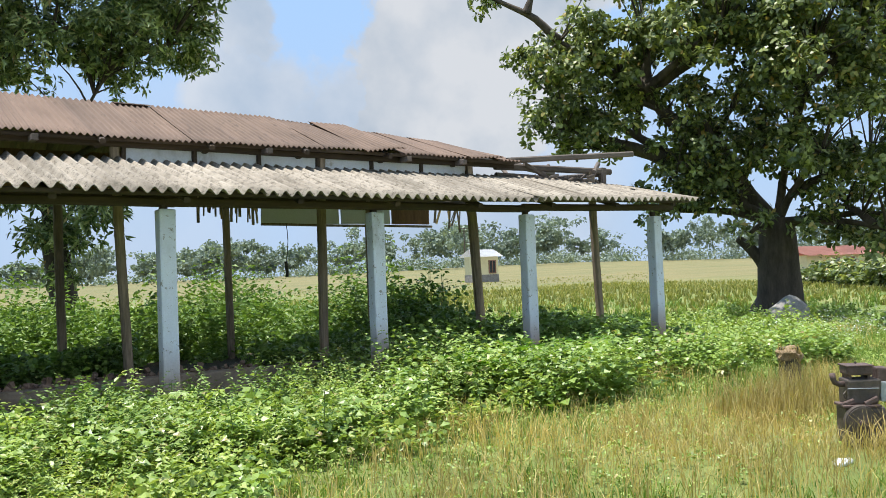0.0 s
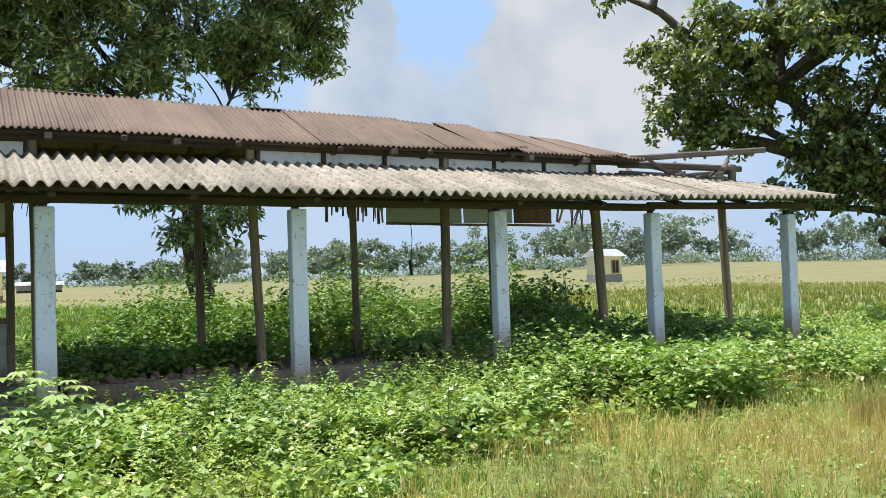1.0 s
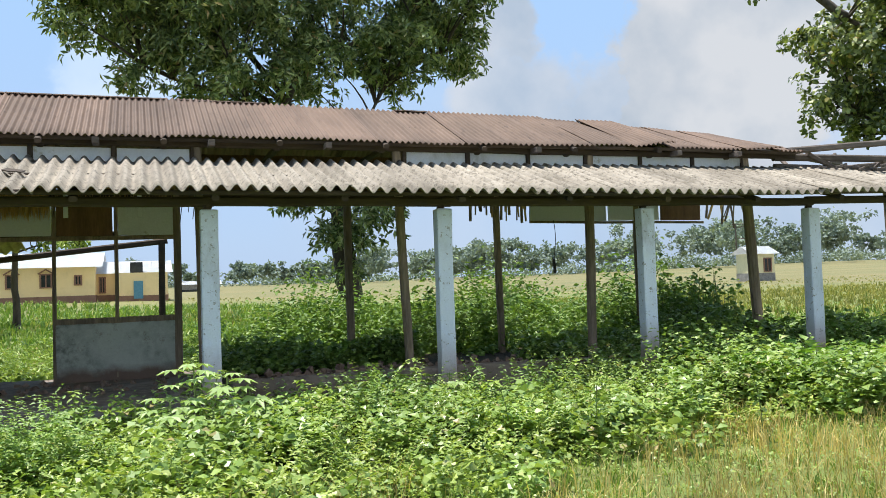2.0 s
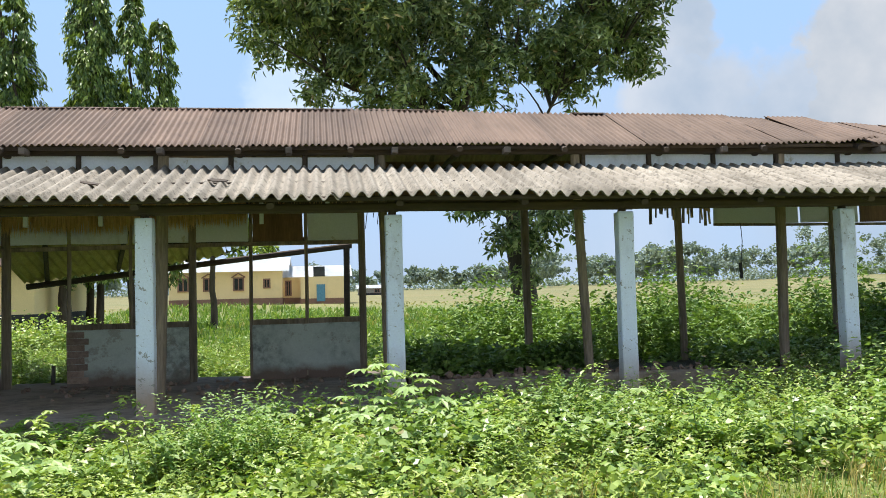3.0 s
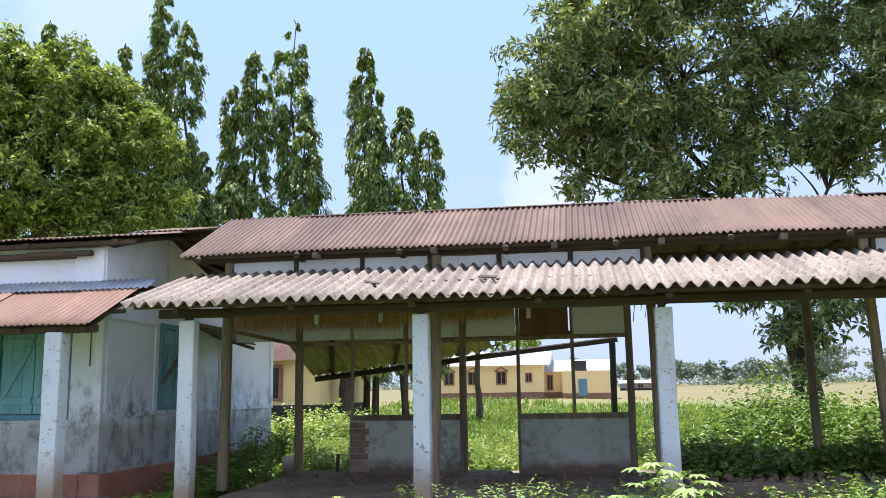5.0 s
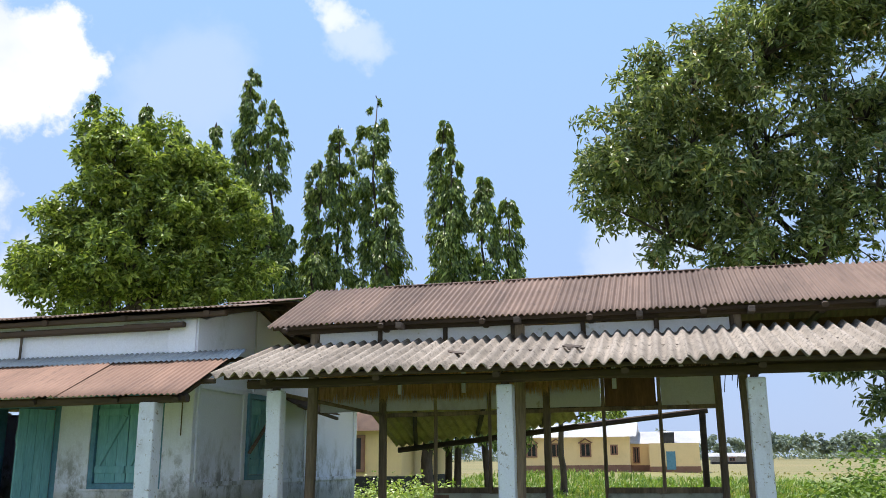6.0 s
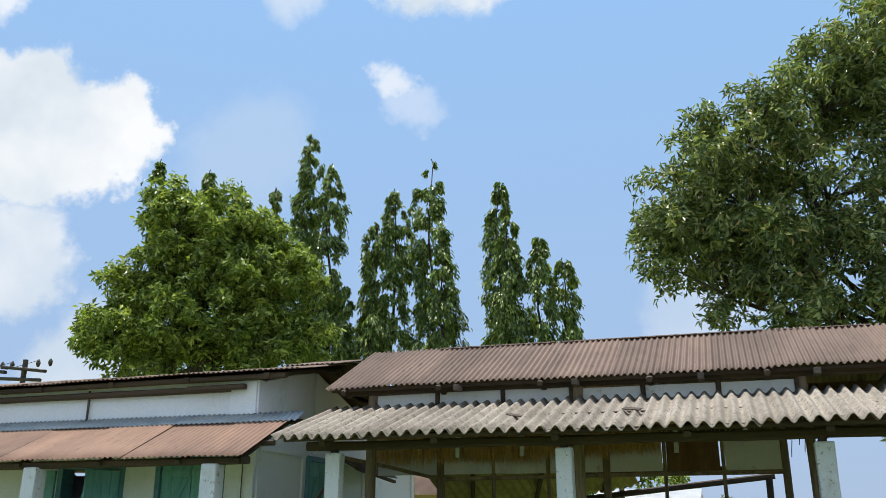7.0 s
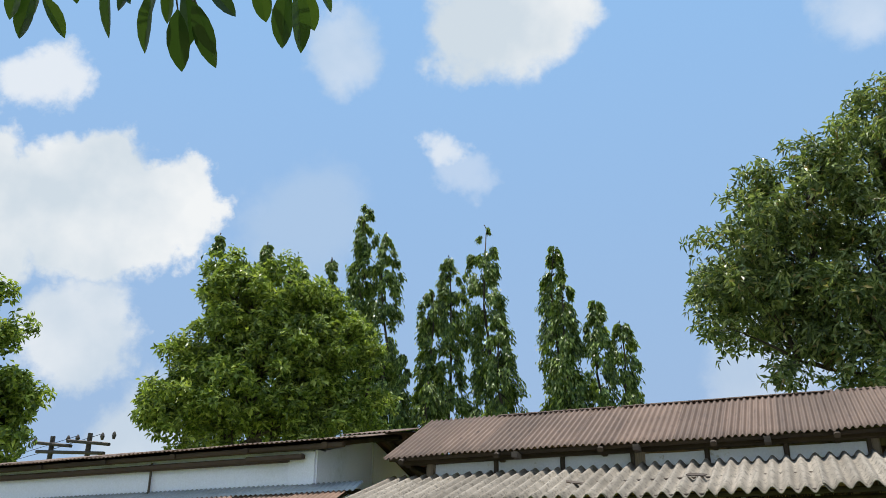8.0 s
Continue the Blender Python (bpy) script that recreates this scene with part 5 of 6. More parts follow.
def shoots(name, P, H, nodes, leaf, ratio, material, label, seed, lean=0.45, pair=False, per=3, base=0.0):
    """Arching leafy shoots: leaves in ranks along a bent stem, smaller towards its tip."""
    r = np.random.default_rng(seed)
    P = np.repeat(P, per, 0)
    n = len(P)
    H = np.repeat(np.broadcast_to(H, (n // per,)), per) * r.uniform(0.6, 1.2, n)
    a = r.uniform(0, 2 * np.pi, n)
    out = np.stack([np.cos(a), np.sin(a), np.zeros(n)], -1)
    side0 = np.stack([-np.sin(a), np.cos(a), np.zeros(n)], -1)
    ln = H * lean * r.uniform(0.3, 1.4, n)
    root = np.stack([P[:, 0], P[:, 1], ground_z(P[:, 0], P[:, 1]) + base], -1) + r.normal(0, 0.05, (n, 3)) * np.array([1, 1, 0])

    def at(f):
        z = H * (1.35 * f - 0.42 * f * f)
        return root + out * (ln * f ** 1.8)[:, None] + np.array([0, 0, 1.0]) * z[:, None]
    pos, axis, size, ups = [], [], [], []
    for i in range(nodes):
        f = 0.16 + 0.84 * i / (nodes - 1)
        p, q = at(f), at(min(1.0, f + 0.03) if f < 0.97 else f)
        tan = unit(at(f) - at(f - 0.05))
        for s in ((-1, 1) if pair else ((-1) ** i,)):
            turn = r.uniform(-0.7, 0.7, n)[:, None]
            d = s * (side0 * np.cos(turn) + out * np.sin(turn)) + 0.35 * tan + np.array([0, 0, 1.0]) * r.normal(-0.10, 0.28, n)[:, None]
            pos.append(p), axis.append(d), size.append(leaf * r.uniform(0.6, 1.2, n) * (1.15 - 0.65 * f)), ups.append(np.array([0, 0, 1.0]) + 0.35 * tan + r.normal(0, 0.28, (n, 3)))
    v, fc = leaves(np.vstack(pos), np.vstack(axis), np.concatenate(size), ratio, 0.12, unit(np.vstack(ups)), r=r)
    tagged(raw(name, v, fc, material), label, "weeds", kind="stuff")


def blades(name, P, H, material, label, seed, width=0.012, lean=0.35, per=7):
    """Tufts of grass, each blade bent once; one mesh."""
    r = np.random.default_rng(seed)
    n = len(P) * per
    p = np.repeat(P, per, 0) + r.normal(0, 0.05, (n, 2))
    z = ground_z(p[:, 0], p[:, 1]) - 0.02
    h = np.repeat(np.broadcast_to(H, (len(P),)), per) * r.uniform(0.5, 1.2, n)
    d = r.normal(0, lean, (n, 2))
    side = unit(np.stack([r.normal(0, 1, n), r.normal(0, 1, n), np.zeros(n)], -1)) * width * 0.5
    a = np.stack([p[:, 0], p[:, 1], z], -1)
    b = a + np.stack([d[:, 0] * h * 0.35, d[:, 1] * h * 0.35, h * 0.6], -1)
    c = a + np.stack([d[:, 0] * h, d[:, 1] * h, h * (1 - 0.3 * np.linalg.norm(d, axis=1))], -1)
    v = np.stack([a - side, a + side, b - side * 0.8, b + side * 0.8, c], 1).reshape(-1, 3)
    f = (np.array([[0, 1, 3], [0, 3, 2], [2, 3, 4]])[None] + (np.arange(n) * 5)[:, None, None]).reshape(-1, 3)
    return tagged(raw(name, v, f, material), label, "grass", kind="stuff")


def fern(x, y, base, size, seed, name="fern"):
    """A rosette of arching fronds with paired leaflets."""
    r = np.random.default_rng(seed)
    ob = empty(name, (x, y, base), "bright green fern with arching feathery fronds", "fern", "ferns in the weeds")
    for k in range(9):
        V, A, S = [], [], []
        a = 2 * math.pi * k / 9 + r.normal(0, 0.3)
        ln, rise = size * r.uniform(0.75, 1.15), r.uniform(0.7, 1.0)
        pts = []
        for i in range(15):
            f = i / 14
            rad = ln * 0.62 * f
            z = ln * rise * (1.25 * f - 0.62 * f * f)
            pts.append(Vector((x + math.cos(a) * rad, y + math.sin(a) * rad, base + z)))
        for i in range(2, 15):
            tan = (pts[i] - pts[i - 1]).normalized()
            sd = tan.cross(Vector((0, 0, 1))).normalized()
            f = i / 14
            l = ln * 0.30 * math.sin(math.pi * min(0.98, 0.18 + 0.82 * f))
            for s in (-1, 1):
                V.append(pts[i]), A.append(sd * s + tan * 0.45 + Vector((0, 0, -0.12))), S.append(max(0.03, l))
        v, f = leaves(np.array(V), np.array(A), np.array(S), 0.24, 0.05, r=r)
        frond = raw("frond", v, f, L_fern, ob)
        bm = bmesh.new()
        tube(bm, pts[::3] + [pts[-1]], [0.005] * 6, 4)
        part("stalk", bm, M_stem, frond)


def vegetation():
    r = np.random.default_rng(17)

    def off_house(x, y):
        return ~((x < -5.7) & (y > 8.5)) & ~((x > -4.75) & (y > 8.95) & (y < 13.4) & (x < 0.85)) & ~((x >= 0.85) & (x < 11.7) & (y > 10.3) & (y < 13.4)) & ~((np.abs(x * 0.56 - y * 0.83 + 0.14) < 0.28) & (np.hypot(x, y) > 10.5) & (np.hypot(x, y) < 13.9))
    # low weed carpet in front of the shed
    edge = lambda x: np.interp(x, [-8, -1, 1, 3, 5, 8, 14, 24], [3.6, 4.4, 5.2, 6.1, 6.8, 7.6, 8.6, 10.5])
    P = scatter(7600, -8, 21, 3.4, 13.5, r, lambda x, y: (y > edge(x) + 0.7 * (lumps(x, y, 1.5) - 0.5)) & off_house(x, y) & (y < 13.5))
    H = (0.11 + 0.50 * lumps(P[:, 0], P[:, 1], 0.9) ** 1.25) * np.interp(P[:, 1], [4, 7, 8.5, 12], [0.8, 1.1, 1.25, 1.1]) * np.where((P[:, 0] < -4.4) & (P[:, 1] > 7.6), 0.4, np.where((P[:, 0] < -0.6) & (P[:, 1] > 7.2), 0.6, 1))
    sort = lumps(P[:, 0], P[:, 1], 1.7, 6) + r.normal(0, 0.14, len(P))
    for lo, hi, leaf, ratio, mat, n, label in ((-9, 0.40, 0.068, 0.85, L_weed, 30, "carpet of round-leaved green weeds"), (0.40, 0.62, 0.078, 0.40, L_weed_lime, 36, "fine yellowish-green narrow-leaved weeds"), (0.62, 9, 0.080, 0.66, L_weed_dark, 30, "darker green creeping weeds")):
        sel = (sort >= lo) & (sort < hi)
        bushes("low_weeds", P[sel], H[sel], 0.20, n, leaf, ratio, mat, label, 41 + int(10 * ratio), stems=False)
    # taller broad-leaved weeds close to the plinth
    P = scatter(1250, -4.6, 12.5, 6.8, 10.3, r, lambda x, y: off_house(x, y) & (lumps(x, y, 0.8, 2) > 0.30) & ~((x < -2.2) & (y > 8.2)) & ~((y > 9.4) & (x < 5.0)))
    H = np.interp(P[:, 0], [-5, -2.6, -1.5, 0.5, 1.6, 4, 6, 9, 12], [0.22, 0.26, 0.42, 0.72, 0.50, 0.66, 0.88, 0.78, 0.55]) * (0.6 + 0.7 * lumps(P[:, 0], P[:, 1], 0.7, 5))
    shoots("broad_weeds", P, H * 0.85, 10, 0.140, 0.80, L_weed_dark, "tangle of broad-leaved green weeds", 42, 0.5, False, 4)
    bushes("weed_undergrowth", P, H * 0.7, 0.26, 26, 0.060, 0.7, L_weed_dark, "small leaves filling the tangle of weeds", 58, stems=False)
    P = scatter(520, -4.4, 14, 6.2, 9.0, r, lambda x, y: off_house(x, y) & (y > edge(x) + 0.5))
    shoots("weed_sprigs", P, (0.42 + 0.42 * lumps(P[:, 0], P[:, 1], 1.2, 4)) * np.interp(P[:, 0], [-2, 0.3, 2], [0.5, 0.8, 1.0]), 15, 0.075, 0.46, L_weed, "slender feathery sprigs standing above the weeds", 48, 0.55, True, 3)
    P = scatter(1500, -4.6, 16, 4.6, 9.2, r, lambda x, y: off_house(x, y) & (y > edge(x) + 0.2))
    shoots("creeping_weeds", P, 0.22 + 0.26 * lumps(P[:, 0], P[:, 1], 1.4, 2), 9, 0.070, 0.62, L_weed_lime, "sprawling yellowish-green shoots over the weed carpet", 59, 0.9, True, 2)
    # a thicket of slender weeds before the plinth
    P = np.vstack([scatter(26, -1.45, -0.55, 7.0, 7.7, r), scatter(14, 1.6, 2.3, 7.6, 8.3, r), scatter(12, 3.0, 3.6, 7.8, 8.4, r)])
    shoots("slender_weeds", P, 0.74, 15, 0.085, 0.50, L_broad, "slender upright weeds with small pointed leaves", 64, 0.4, True, 3)
    # overgrowth inside the far bays and behind the shed
    P = scatter(700, 4.6, 12.0, 9.3, 12.7, r, lambda x, y: (lumps(x, y, 0.9, 1) > 0.22) & ~((x < 6.0) & (y < 11.2)))
    H = np.interp(P[:, 0], [3, 5, 7, 8.5, 10, 12], [0.25, 0.3, 0.45, 0.6, 0.4, 0.3]) * (0.6 + 0.75 * lumps(P[:, 0], P[:, 1], 0.8, 9))
    bushes("overgrowth", P, H, 0.30, 52, 0.095, 0.62, L_broad, "waist-high green overgrowth among the posts", 43, base=0.33)
    P = scatter(1250, -2.5, 17, 12.75, 16.8, r, lambda x, y: (x > 0.75 + 0.35 * (y - 12.8)) | ((y > 16.5) & (x > -1)))
    H = np.interp(P[:, 0], [-2, 1.0, 3, 6, 9, 10.5, 17], [0.5, 1.15, 1.45, 1.75, 1.5, 0.5, 0.3]) * (0.40 + 0.9 * lumps(P[:, 0], P[:, 1], 0.7, 3))
    bushes("overgrowth", P, H, 0.36, 66, 0.110, 0.50, L_broad, "tall green overgrowth behind the shed", 44, stems=False)
    shoots("overgrowth_shoots", P[::3], H[::3] * 0.9, 18, 0.13, 0.62, L_broad, "leafy shoots rising out of the overgrowth", 60, 0.35, True, 2)
    P = scatter(60, 8.0, 9.3, 12.4, 13.4, r)
    bushes("sapling", P, 1.45, 0.26, 70, 0.11, 0.6, L_broad, "leafy young saplings standing above the overgrowth", 49)
    P = scatter(330, 0.9, 3.4, 11.6, 12.9, r)
    bushes("overgrowth", P, 0.12 + 0.42 * lumps(P[:, 0], P[:, 1], 0.8, 4), 0.3, 50, 0.10, 0.6, L_broad, "green shrubs in the shade of the roof", 45, base=0.33)
    P = scatter(900, 11.5, 20, 8.2, 11, r)
    bushes("white_flowers", P, 0.5, 0.2, 4, 0.02, 0.9, M_petal, "tiny white flower heads over the weeds", 56, stems=False)
    q = random.Random(77)
    for k in range(46):
        x = q.uniform(-4.2, 5.5)
        y = q.uniform(8.1, 8.9) if k % 3 else q.uniform(6.5, 8.0)
        h = q.uniform(0.45, 0.75) * float(np.interp(x, [-4.2, -1.5, 0.5, 5], [0.75, 0.9, 1.15, 1.1]))
        a, ln = q.uniform(0, 6.28), q.uniform(0.15, 0.45)
        pts = [Vector((x + math.cos(a) * ln * f ** 2, y + math.sin(a) * ln * f ** 2 * 0.6, h * (1.5 * f - 0.55 * f ** 3))) for f in (0, 0.25, 0.5, 0.7, 0.85, 1.0)]
        vine = empty("vine_shoot", (x, y, 0), "thin pale green climbing shoot with small leaves", "vine", "vine shoots")
        bm, lf = bmesh.new(), bmesh.new()
        tube(bm, pts, [0.006, 0.005, 0.0045, 0.004, 0.003, 0.002], 5)
        part("stem", bm, M_stem, vine)
        for i in range(22):
            f = 0.2 + 0.8 * i / 22
            j = min(4, int(f * 5))
            p0 = pts[j].lerp(pts[j + 1], f * 5 - j)
            d = Vector((math.cos(i * 2.4), math.sin(i * 2.4), q.uniform(-0.5, 0.3)))
            big_leaf(lf, p0, d, q.uniform(0.05, 0.10) * (1.3 - 0.6 * f), q.uniform(0.04, 0.065) * (1.3 - 0.6 * f), 0.2)
        part("leaves", lf, L_weed_lime if k % 2 else L_weed, vine)
    # between the house and the shed
    P = scatter(260, -6.0, -4.75, 9.2, 16.5, r, lambda x, y: (y > 11.2) | ((x > -5.6) & (y > 9.6) & (y < 10.4)))
    bushes("corner_weeds", P, (0.40 + 0.5 * lumps(P[:, 0], P[:, 1])) * np.interp(P[:, 1], [10.4, 12, 14], [0.6, 1.0, 1.3]), 0.22, 52, 0.075, 0.5, L_broad, "ferny weeds in the gap beside the house", 46)
    P = scatter(700, -7.5, 1.5, 13.4, 24, r, lambda x, y: (x > -6) | (y > 16.4))
    bushes("yard_weeds", P, 0.22 + 0.35 * lumps(P[:, 0], P[:, 1]), 0.3, 40, 0.09, 0.5, L_weed, "sunlit green weeds in the back yard", 47)
    P = scatter(70, -5.3, -3.75, 13.5, 15.6, r)
    shoots("yard_bush", P, 0.40 + 0.42 * lumps(P[:, 0], P[:, 1], 1.2), 16, 0.10, 0.5, L_weed_dark, "sunlit feathery bush behind the shed", 66, 0.45, True, 4)
    P = scatter(220, -13, -6.6, 23.5, 27.6, r)
    bushes("yard_bush", P, 0.75 + 0.5 * lumps(P[:, 0], P[:, 1], 0.8), 0.4, 46, 0.11, 0.55, L_weed, "green bushes along the yellow house", 67, stems=False)
    # hedge beyond the broadleaf tree
    P = scatter(600, 35, 46.5, 15, 28, r, lambda x, y: np.abs(y - 19.8 - 1.06 * (x - 39.2)) < 1.0)
    bushes("hedge", P, 0.9 + 0.9 * lumps(P[:, 0], P[:, 1], 0.4, 1), 0.8, 90, 0.28, 0.6, L_jack, "low uneven hedge at the far side of the pasture", 62, stems=False)
    # grass
    P = scatter(19000, -3, 20, 1.8, 13, r, lambda x, y: (y < edge(x) + 0.9) & (np.hypot(x, y) > 2.2))
    dry = (lumps(P[:, 0], P[:, 1], 0.7, 1) * 0.7 + 0.75 * np.exp(-((P[:, 0] - 5.8) ** 2 / 9 + (P[:, 1] - 4.6) ** 2 / 3)) + r.uniform(0, 0.6, len(P))) > 0.96
    blades("green_grass", P[~dry], 0.17, L_grass, "green meadow grass", 51, 0.009, 0.45, 7)
    blades("dry_grass", P[dry], 0.33, L_dry, "dry straw-coloured grass stalks", 52, 0.006, 0.32, 6)
    P = scatter(260, 7.2, 8.9, 4.7, 5.6, r)
    blades("dry_grass", P, 0.5, L_dry, "upright tuft of dry reddish grass", 53, 0.007, 0.16)
    P = scatter(60, 6.35, 7.15, 3.2, 3.75, r)
    blades("dry_stalks", P, 0.38, L_dry, "dry brown stalks before the engine", 65, 0.007, 0.35, 6)
    P = scatter(8000, -14, 50, 13.5, 46, r, lambda x, y: (x > -5.9) | (y > 17))
    far = (P[:, 1] + 0.9 * P[:, 0] + r.normal(0, 6, len(P))) > 42
    blades("meadow_grass", P[~far], 0.32, L_grass, "bright meadow grass behind the shed", 54, 0.035, 0.4, 6)
    blades("meadow_grass", P[far], 0.34, L_meadow, "half-ripe meadow grass of the pasture", 61, 0.05, 0.4, 6)
    P = scatter(4200, -14, 26, 24, 71, r, lambda x, y: (y + 0.9 * x < 62) & (y > 16 + 0.9 * x))
    blades("yard_grass", P, 0.30 + 0.35 * lumps(P[:, 0], P[:, 1], 0.12), L_grass, "tall bright green grass before the yellow school", 63, 0.07, 0.4, 5)
    P = scatter(2500, -60, 130, 46, 80, r, lambda x, y: np.abs(x - 0.3 * y) < 0.75 * y + 10)
    blades("far_field_grass", P, 0.22, L_meadow, "pale ripening grass of the far field", 57, 0.05, 0.6, 4)
    P = scatter(3000, -4, 20, 2.5, 9, r, lambda x, y: (y < edge(x) + 0.4) & (y > edge(x) - 3.2))
    bushes("ground_herbs", P, 0.13 + 0.12 * lumps(P[:, 0], P[:, 1], 1.4), 0.16, 18, 0.034, 0.55, L_weed, "fine low herbs between the grass", 55, stems=False)
    for i, (x, y, b, s) in enumerate(((6.25, 8.55, 0.1, 0.95), (9.4, 8.6, 0.15, 0.7), (-3.35, 8.75, 0.05, 0.62), (-2.62, 8.7, 0.05, 0.6), (-5.35, 11.0, 0.1, 0.8), (-5.3, 12.2, 0.1, 0.85), (-5.5, 10.0, 0.05, 0.6),
                                      (2.2, 8.4, 0.1, 0.6), (3.7, 7.9, 0.1, 0.5), (10.2, 8.7, 0.15, 0.65), (-5.2, 13.3, 0.1, 0.8), (0.9, 7.9, 0.1, 0.5), (6.6, 8.0, 0.15, 0.8), (7.3, 8.3, 0.2, 0.85), (7.9, 8.1, 0.2, 0.75), (8.6, 8.6, 0.2, 0.8), (5.6, 8.3, 0.15, 0.7))):
        fern(x, y, b, s, 70 + i)
    for i, (x, y, h, n, z) in enumerate(((0.22, 7.70, 0.95, 26, 0.20), (0.48, 7.62, 0.84, 24, 0.20), (0.02, 7.5, 0.66, 20, 0.19), (0.68, 7.75, 0.66, 16, 0.22), (0.34, 7.3, 0.60, 20, 0.19), (-0.25, 8.3, 0.52, 12, 0.20), (-2.95, 7.4, 0.60, 20, 0.23), (-2.55, 7.2, 0.54, 18, 0.23), (-2.75, 6.9, 0.48, 18, 0.24), (-2.35, 6.8, 0.42, 14, 0.22), (-2.5, 6.5, 0.40, 14, 0.23),
                                         (1.95, 8.3, 0.52, 9, 0.15), (3.4, 7.9, 0.42, 8, 0.17), (8.6, 8.5, 0.5, 10, 0.24), (9.1, 8.3, 0.45, 9, 0.24), (-4.4, 7.4, 0.3, 8, 0.18), (4.6, 7.6, 0.4, 8, 0.16), (-1.1, 8.0, 0.42, 9, 0.22), (-0.7, 8.6, 0.55, 10, 0.2), (0.9, 8.0, 0.5, 9, 0.2), (1.3, 8.7, 0.5, 8, 0.2), (5.4, 8.2, 0.55, 9, 0.2), (7.4, 8.4, 0.6, 10, 0.22), (-1.9, 7.6, 0.3, 8, 0.2), (0.2, 7.2, 0.32, 8, 0.17), (2.8, 8.6, 0.6, 9, 0.2), (10.0, 8.4, 0.5, 9, 0.24), (-3.6, 7.6, 0.28, 7, 0.2), (6.6, 7.9, 0.5, 8, 0.18))):
        q = random.Random(90 + i)
        plant = empty("lobed_weed", (x, y, 0), "weed with large pale green lobed leaves", "weed", "large-leaved weeds")
        bm = bmesh.new()
        tube(bm, [Vector((x, y, -0.02)), Vector((x + 0.02, y - 0.02, h * 0.5)), Vector((x, y - 0.05, h))], [0.012, 0.010, 0.006], 6)
        part("stem", bm, M_stem, plant)
        for k in range(n):
            a, f = k * 2.4 + q.random(), 0.25 + 0.75 * k / n
            d = Vector((math.cos(a), math.sin(a), q.uniform(0.0, 0.35)))
            p0 = Vector((x, y, h * f))
            p1 = p0 + d * q.uniform(0.05, 0.13)
            lf, st = bmesh.new(), bmesh.new()
            lobed_leaf(lf, p1, d + Vector((0, 0, -0.3)), z * q.uniform(0.7, 1.15))
            leaf = part("leaf", lf, L_lobed, plant)
            tube(st, [p0, p1], [0.005, 0.004], 4)
            part("stalk", st, M_stem, leaf)


vegetation()

# ---- distance ----


def far_woods():
    r = np.random.default_rng(5)
    pieces = []
    for k in range(150):
        a = r.uniform(-0.34, 1.2)
        d = r.uniform(300, 420)
        x, y = d * math.sin(a), d * math.cos(a)
        h = r.uniform(6, 11) * (1.65 if 0.45 < a < 1.1 else 1.25 if a > 0.2 else 0.95)
        n = 14
        c = np.stack([r.normal(0, h * 0.24, n), r.normal(0, h * 0.2, n), r.uniform(0.3, 0.95, n) ** 0.7 * h], -1) + np.array([x, y, ground_z(x, y)])
        per = 30
        q = np.repeat(c, per, 0) + r.normal(0, 1, (n * per, 3)) * h * np.array([0.075, 0.075, 0.045])
        pieces.append(leaves2(q, r.normal(0, 1, (n * per, 3)) + np.array([0, 0, -0.3]), r.uniform(0.8, 1.7, n * per), 0.8, r=r))
    for k in range(420):
        a, d = r.uniform(-0.4, 1.3), r.uniform(380, 460)
        x, y = d * math.sin(a), d * math.cos(a)
        hh = r.uniform(2, 7)
        q = np.array([x, y, ground_z(x, y)]) + np.stack([r.normal(0, 4.5, 60), r.normal(0, 1.5, 60), r.uniform(0, hh, 60)], -1)
        pieces.append(leaves2(q, r.normal(0, 1, (60, 3)), r.uniform(0.8, 1.6, 60), 0.8, r=r))
    tagged(raw("far_woods", *join(pieces), L_far), "distant line of trees beyond the fields, haze painted into their leaf colour", "woods", kind="stuff")


far_woods()


def far_house(name, x0, x1, y, z, h, depth, wall, dado, roof_mat, label, windows, rise=1.4, over=0.6, dado_h=0.7):
    """A plain single-storey building with eaves, dado and framed windows; windows: (x, sill, w, h)."""
    e = empty(name, ((x0 + x1) / 2, y, z), label, "house")
    part("wall", block(x0, x1, y, y + depth, z - 0.5, z + h), wall, e)
    part("dado", block(x0 - 0.03, x1 + 0.03, y - 0.04, y + depth + 0.03, z - 0.5, z + dado_h), dado, e)
    bm = bmesh.new()
    a = [bm.verts.new(p) for p in ((x0 - over, y - over, z + h - 0.05), (x1 + over, y - over, z + h - 0.05), (x1 + over, y + depth / 2, z + h + rise), (x0 - over, y + depth / 2, z + h + rise), (x1 + over, y + depth + over, z + h - 0.05), (x0 - over, y + depth + over, z + h - 0.05))]
    bm.faces.new((a[0], a[1], a[2], a[3])), bm.faces.new((a[3], a[2], a[4], a[5]))
    bmesh.ops.solidify(bm, geom=bm.faces[:], thickness=0.12)
    part("roof", bm, roof_mat, e)
    for x, s, w, hh in windows:
        fr = bmesh.new()
        for p in ((x - w / 2 - 0.12, x - w / 2, s - 0.1, s + hh + 0.1), (x + w / 2, x + w / 2 + 0.12, s - 0.1, s + hh + 0.1), (x - w / 2, x + w / 2, s + hh, s + hh + 0.1), (x - w / 2, x + w / 2, s - 0.1, s), (x - 0.04, x + 0.04, s, s + hh)):
            block(p[0], p[1], y - 0.08, y + 0.02, z + p[2], z + p[3], 0.0, fr)
        win = part("window", fr, M_maroon, e)
        part("pane", block(x - w / 2, x + w / 2, y - 0.03, y - 0.005, z + s, z + s + hh), M_dark, win)
    return e


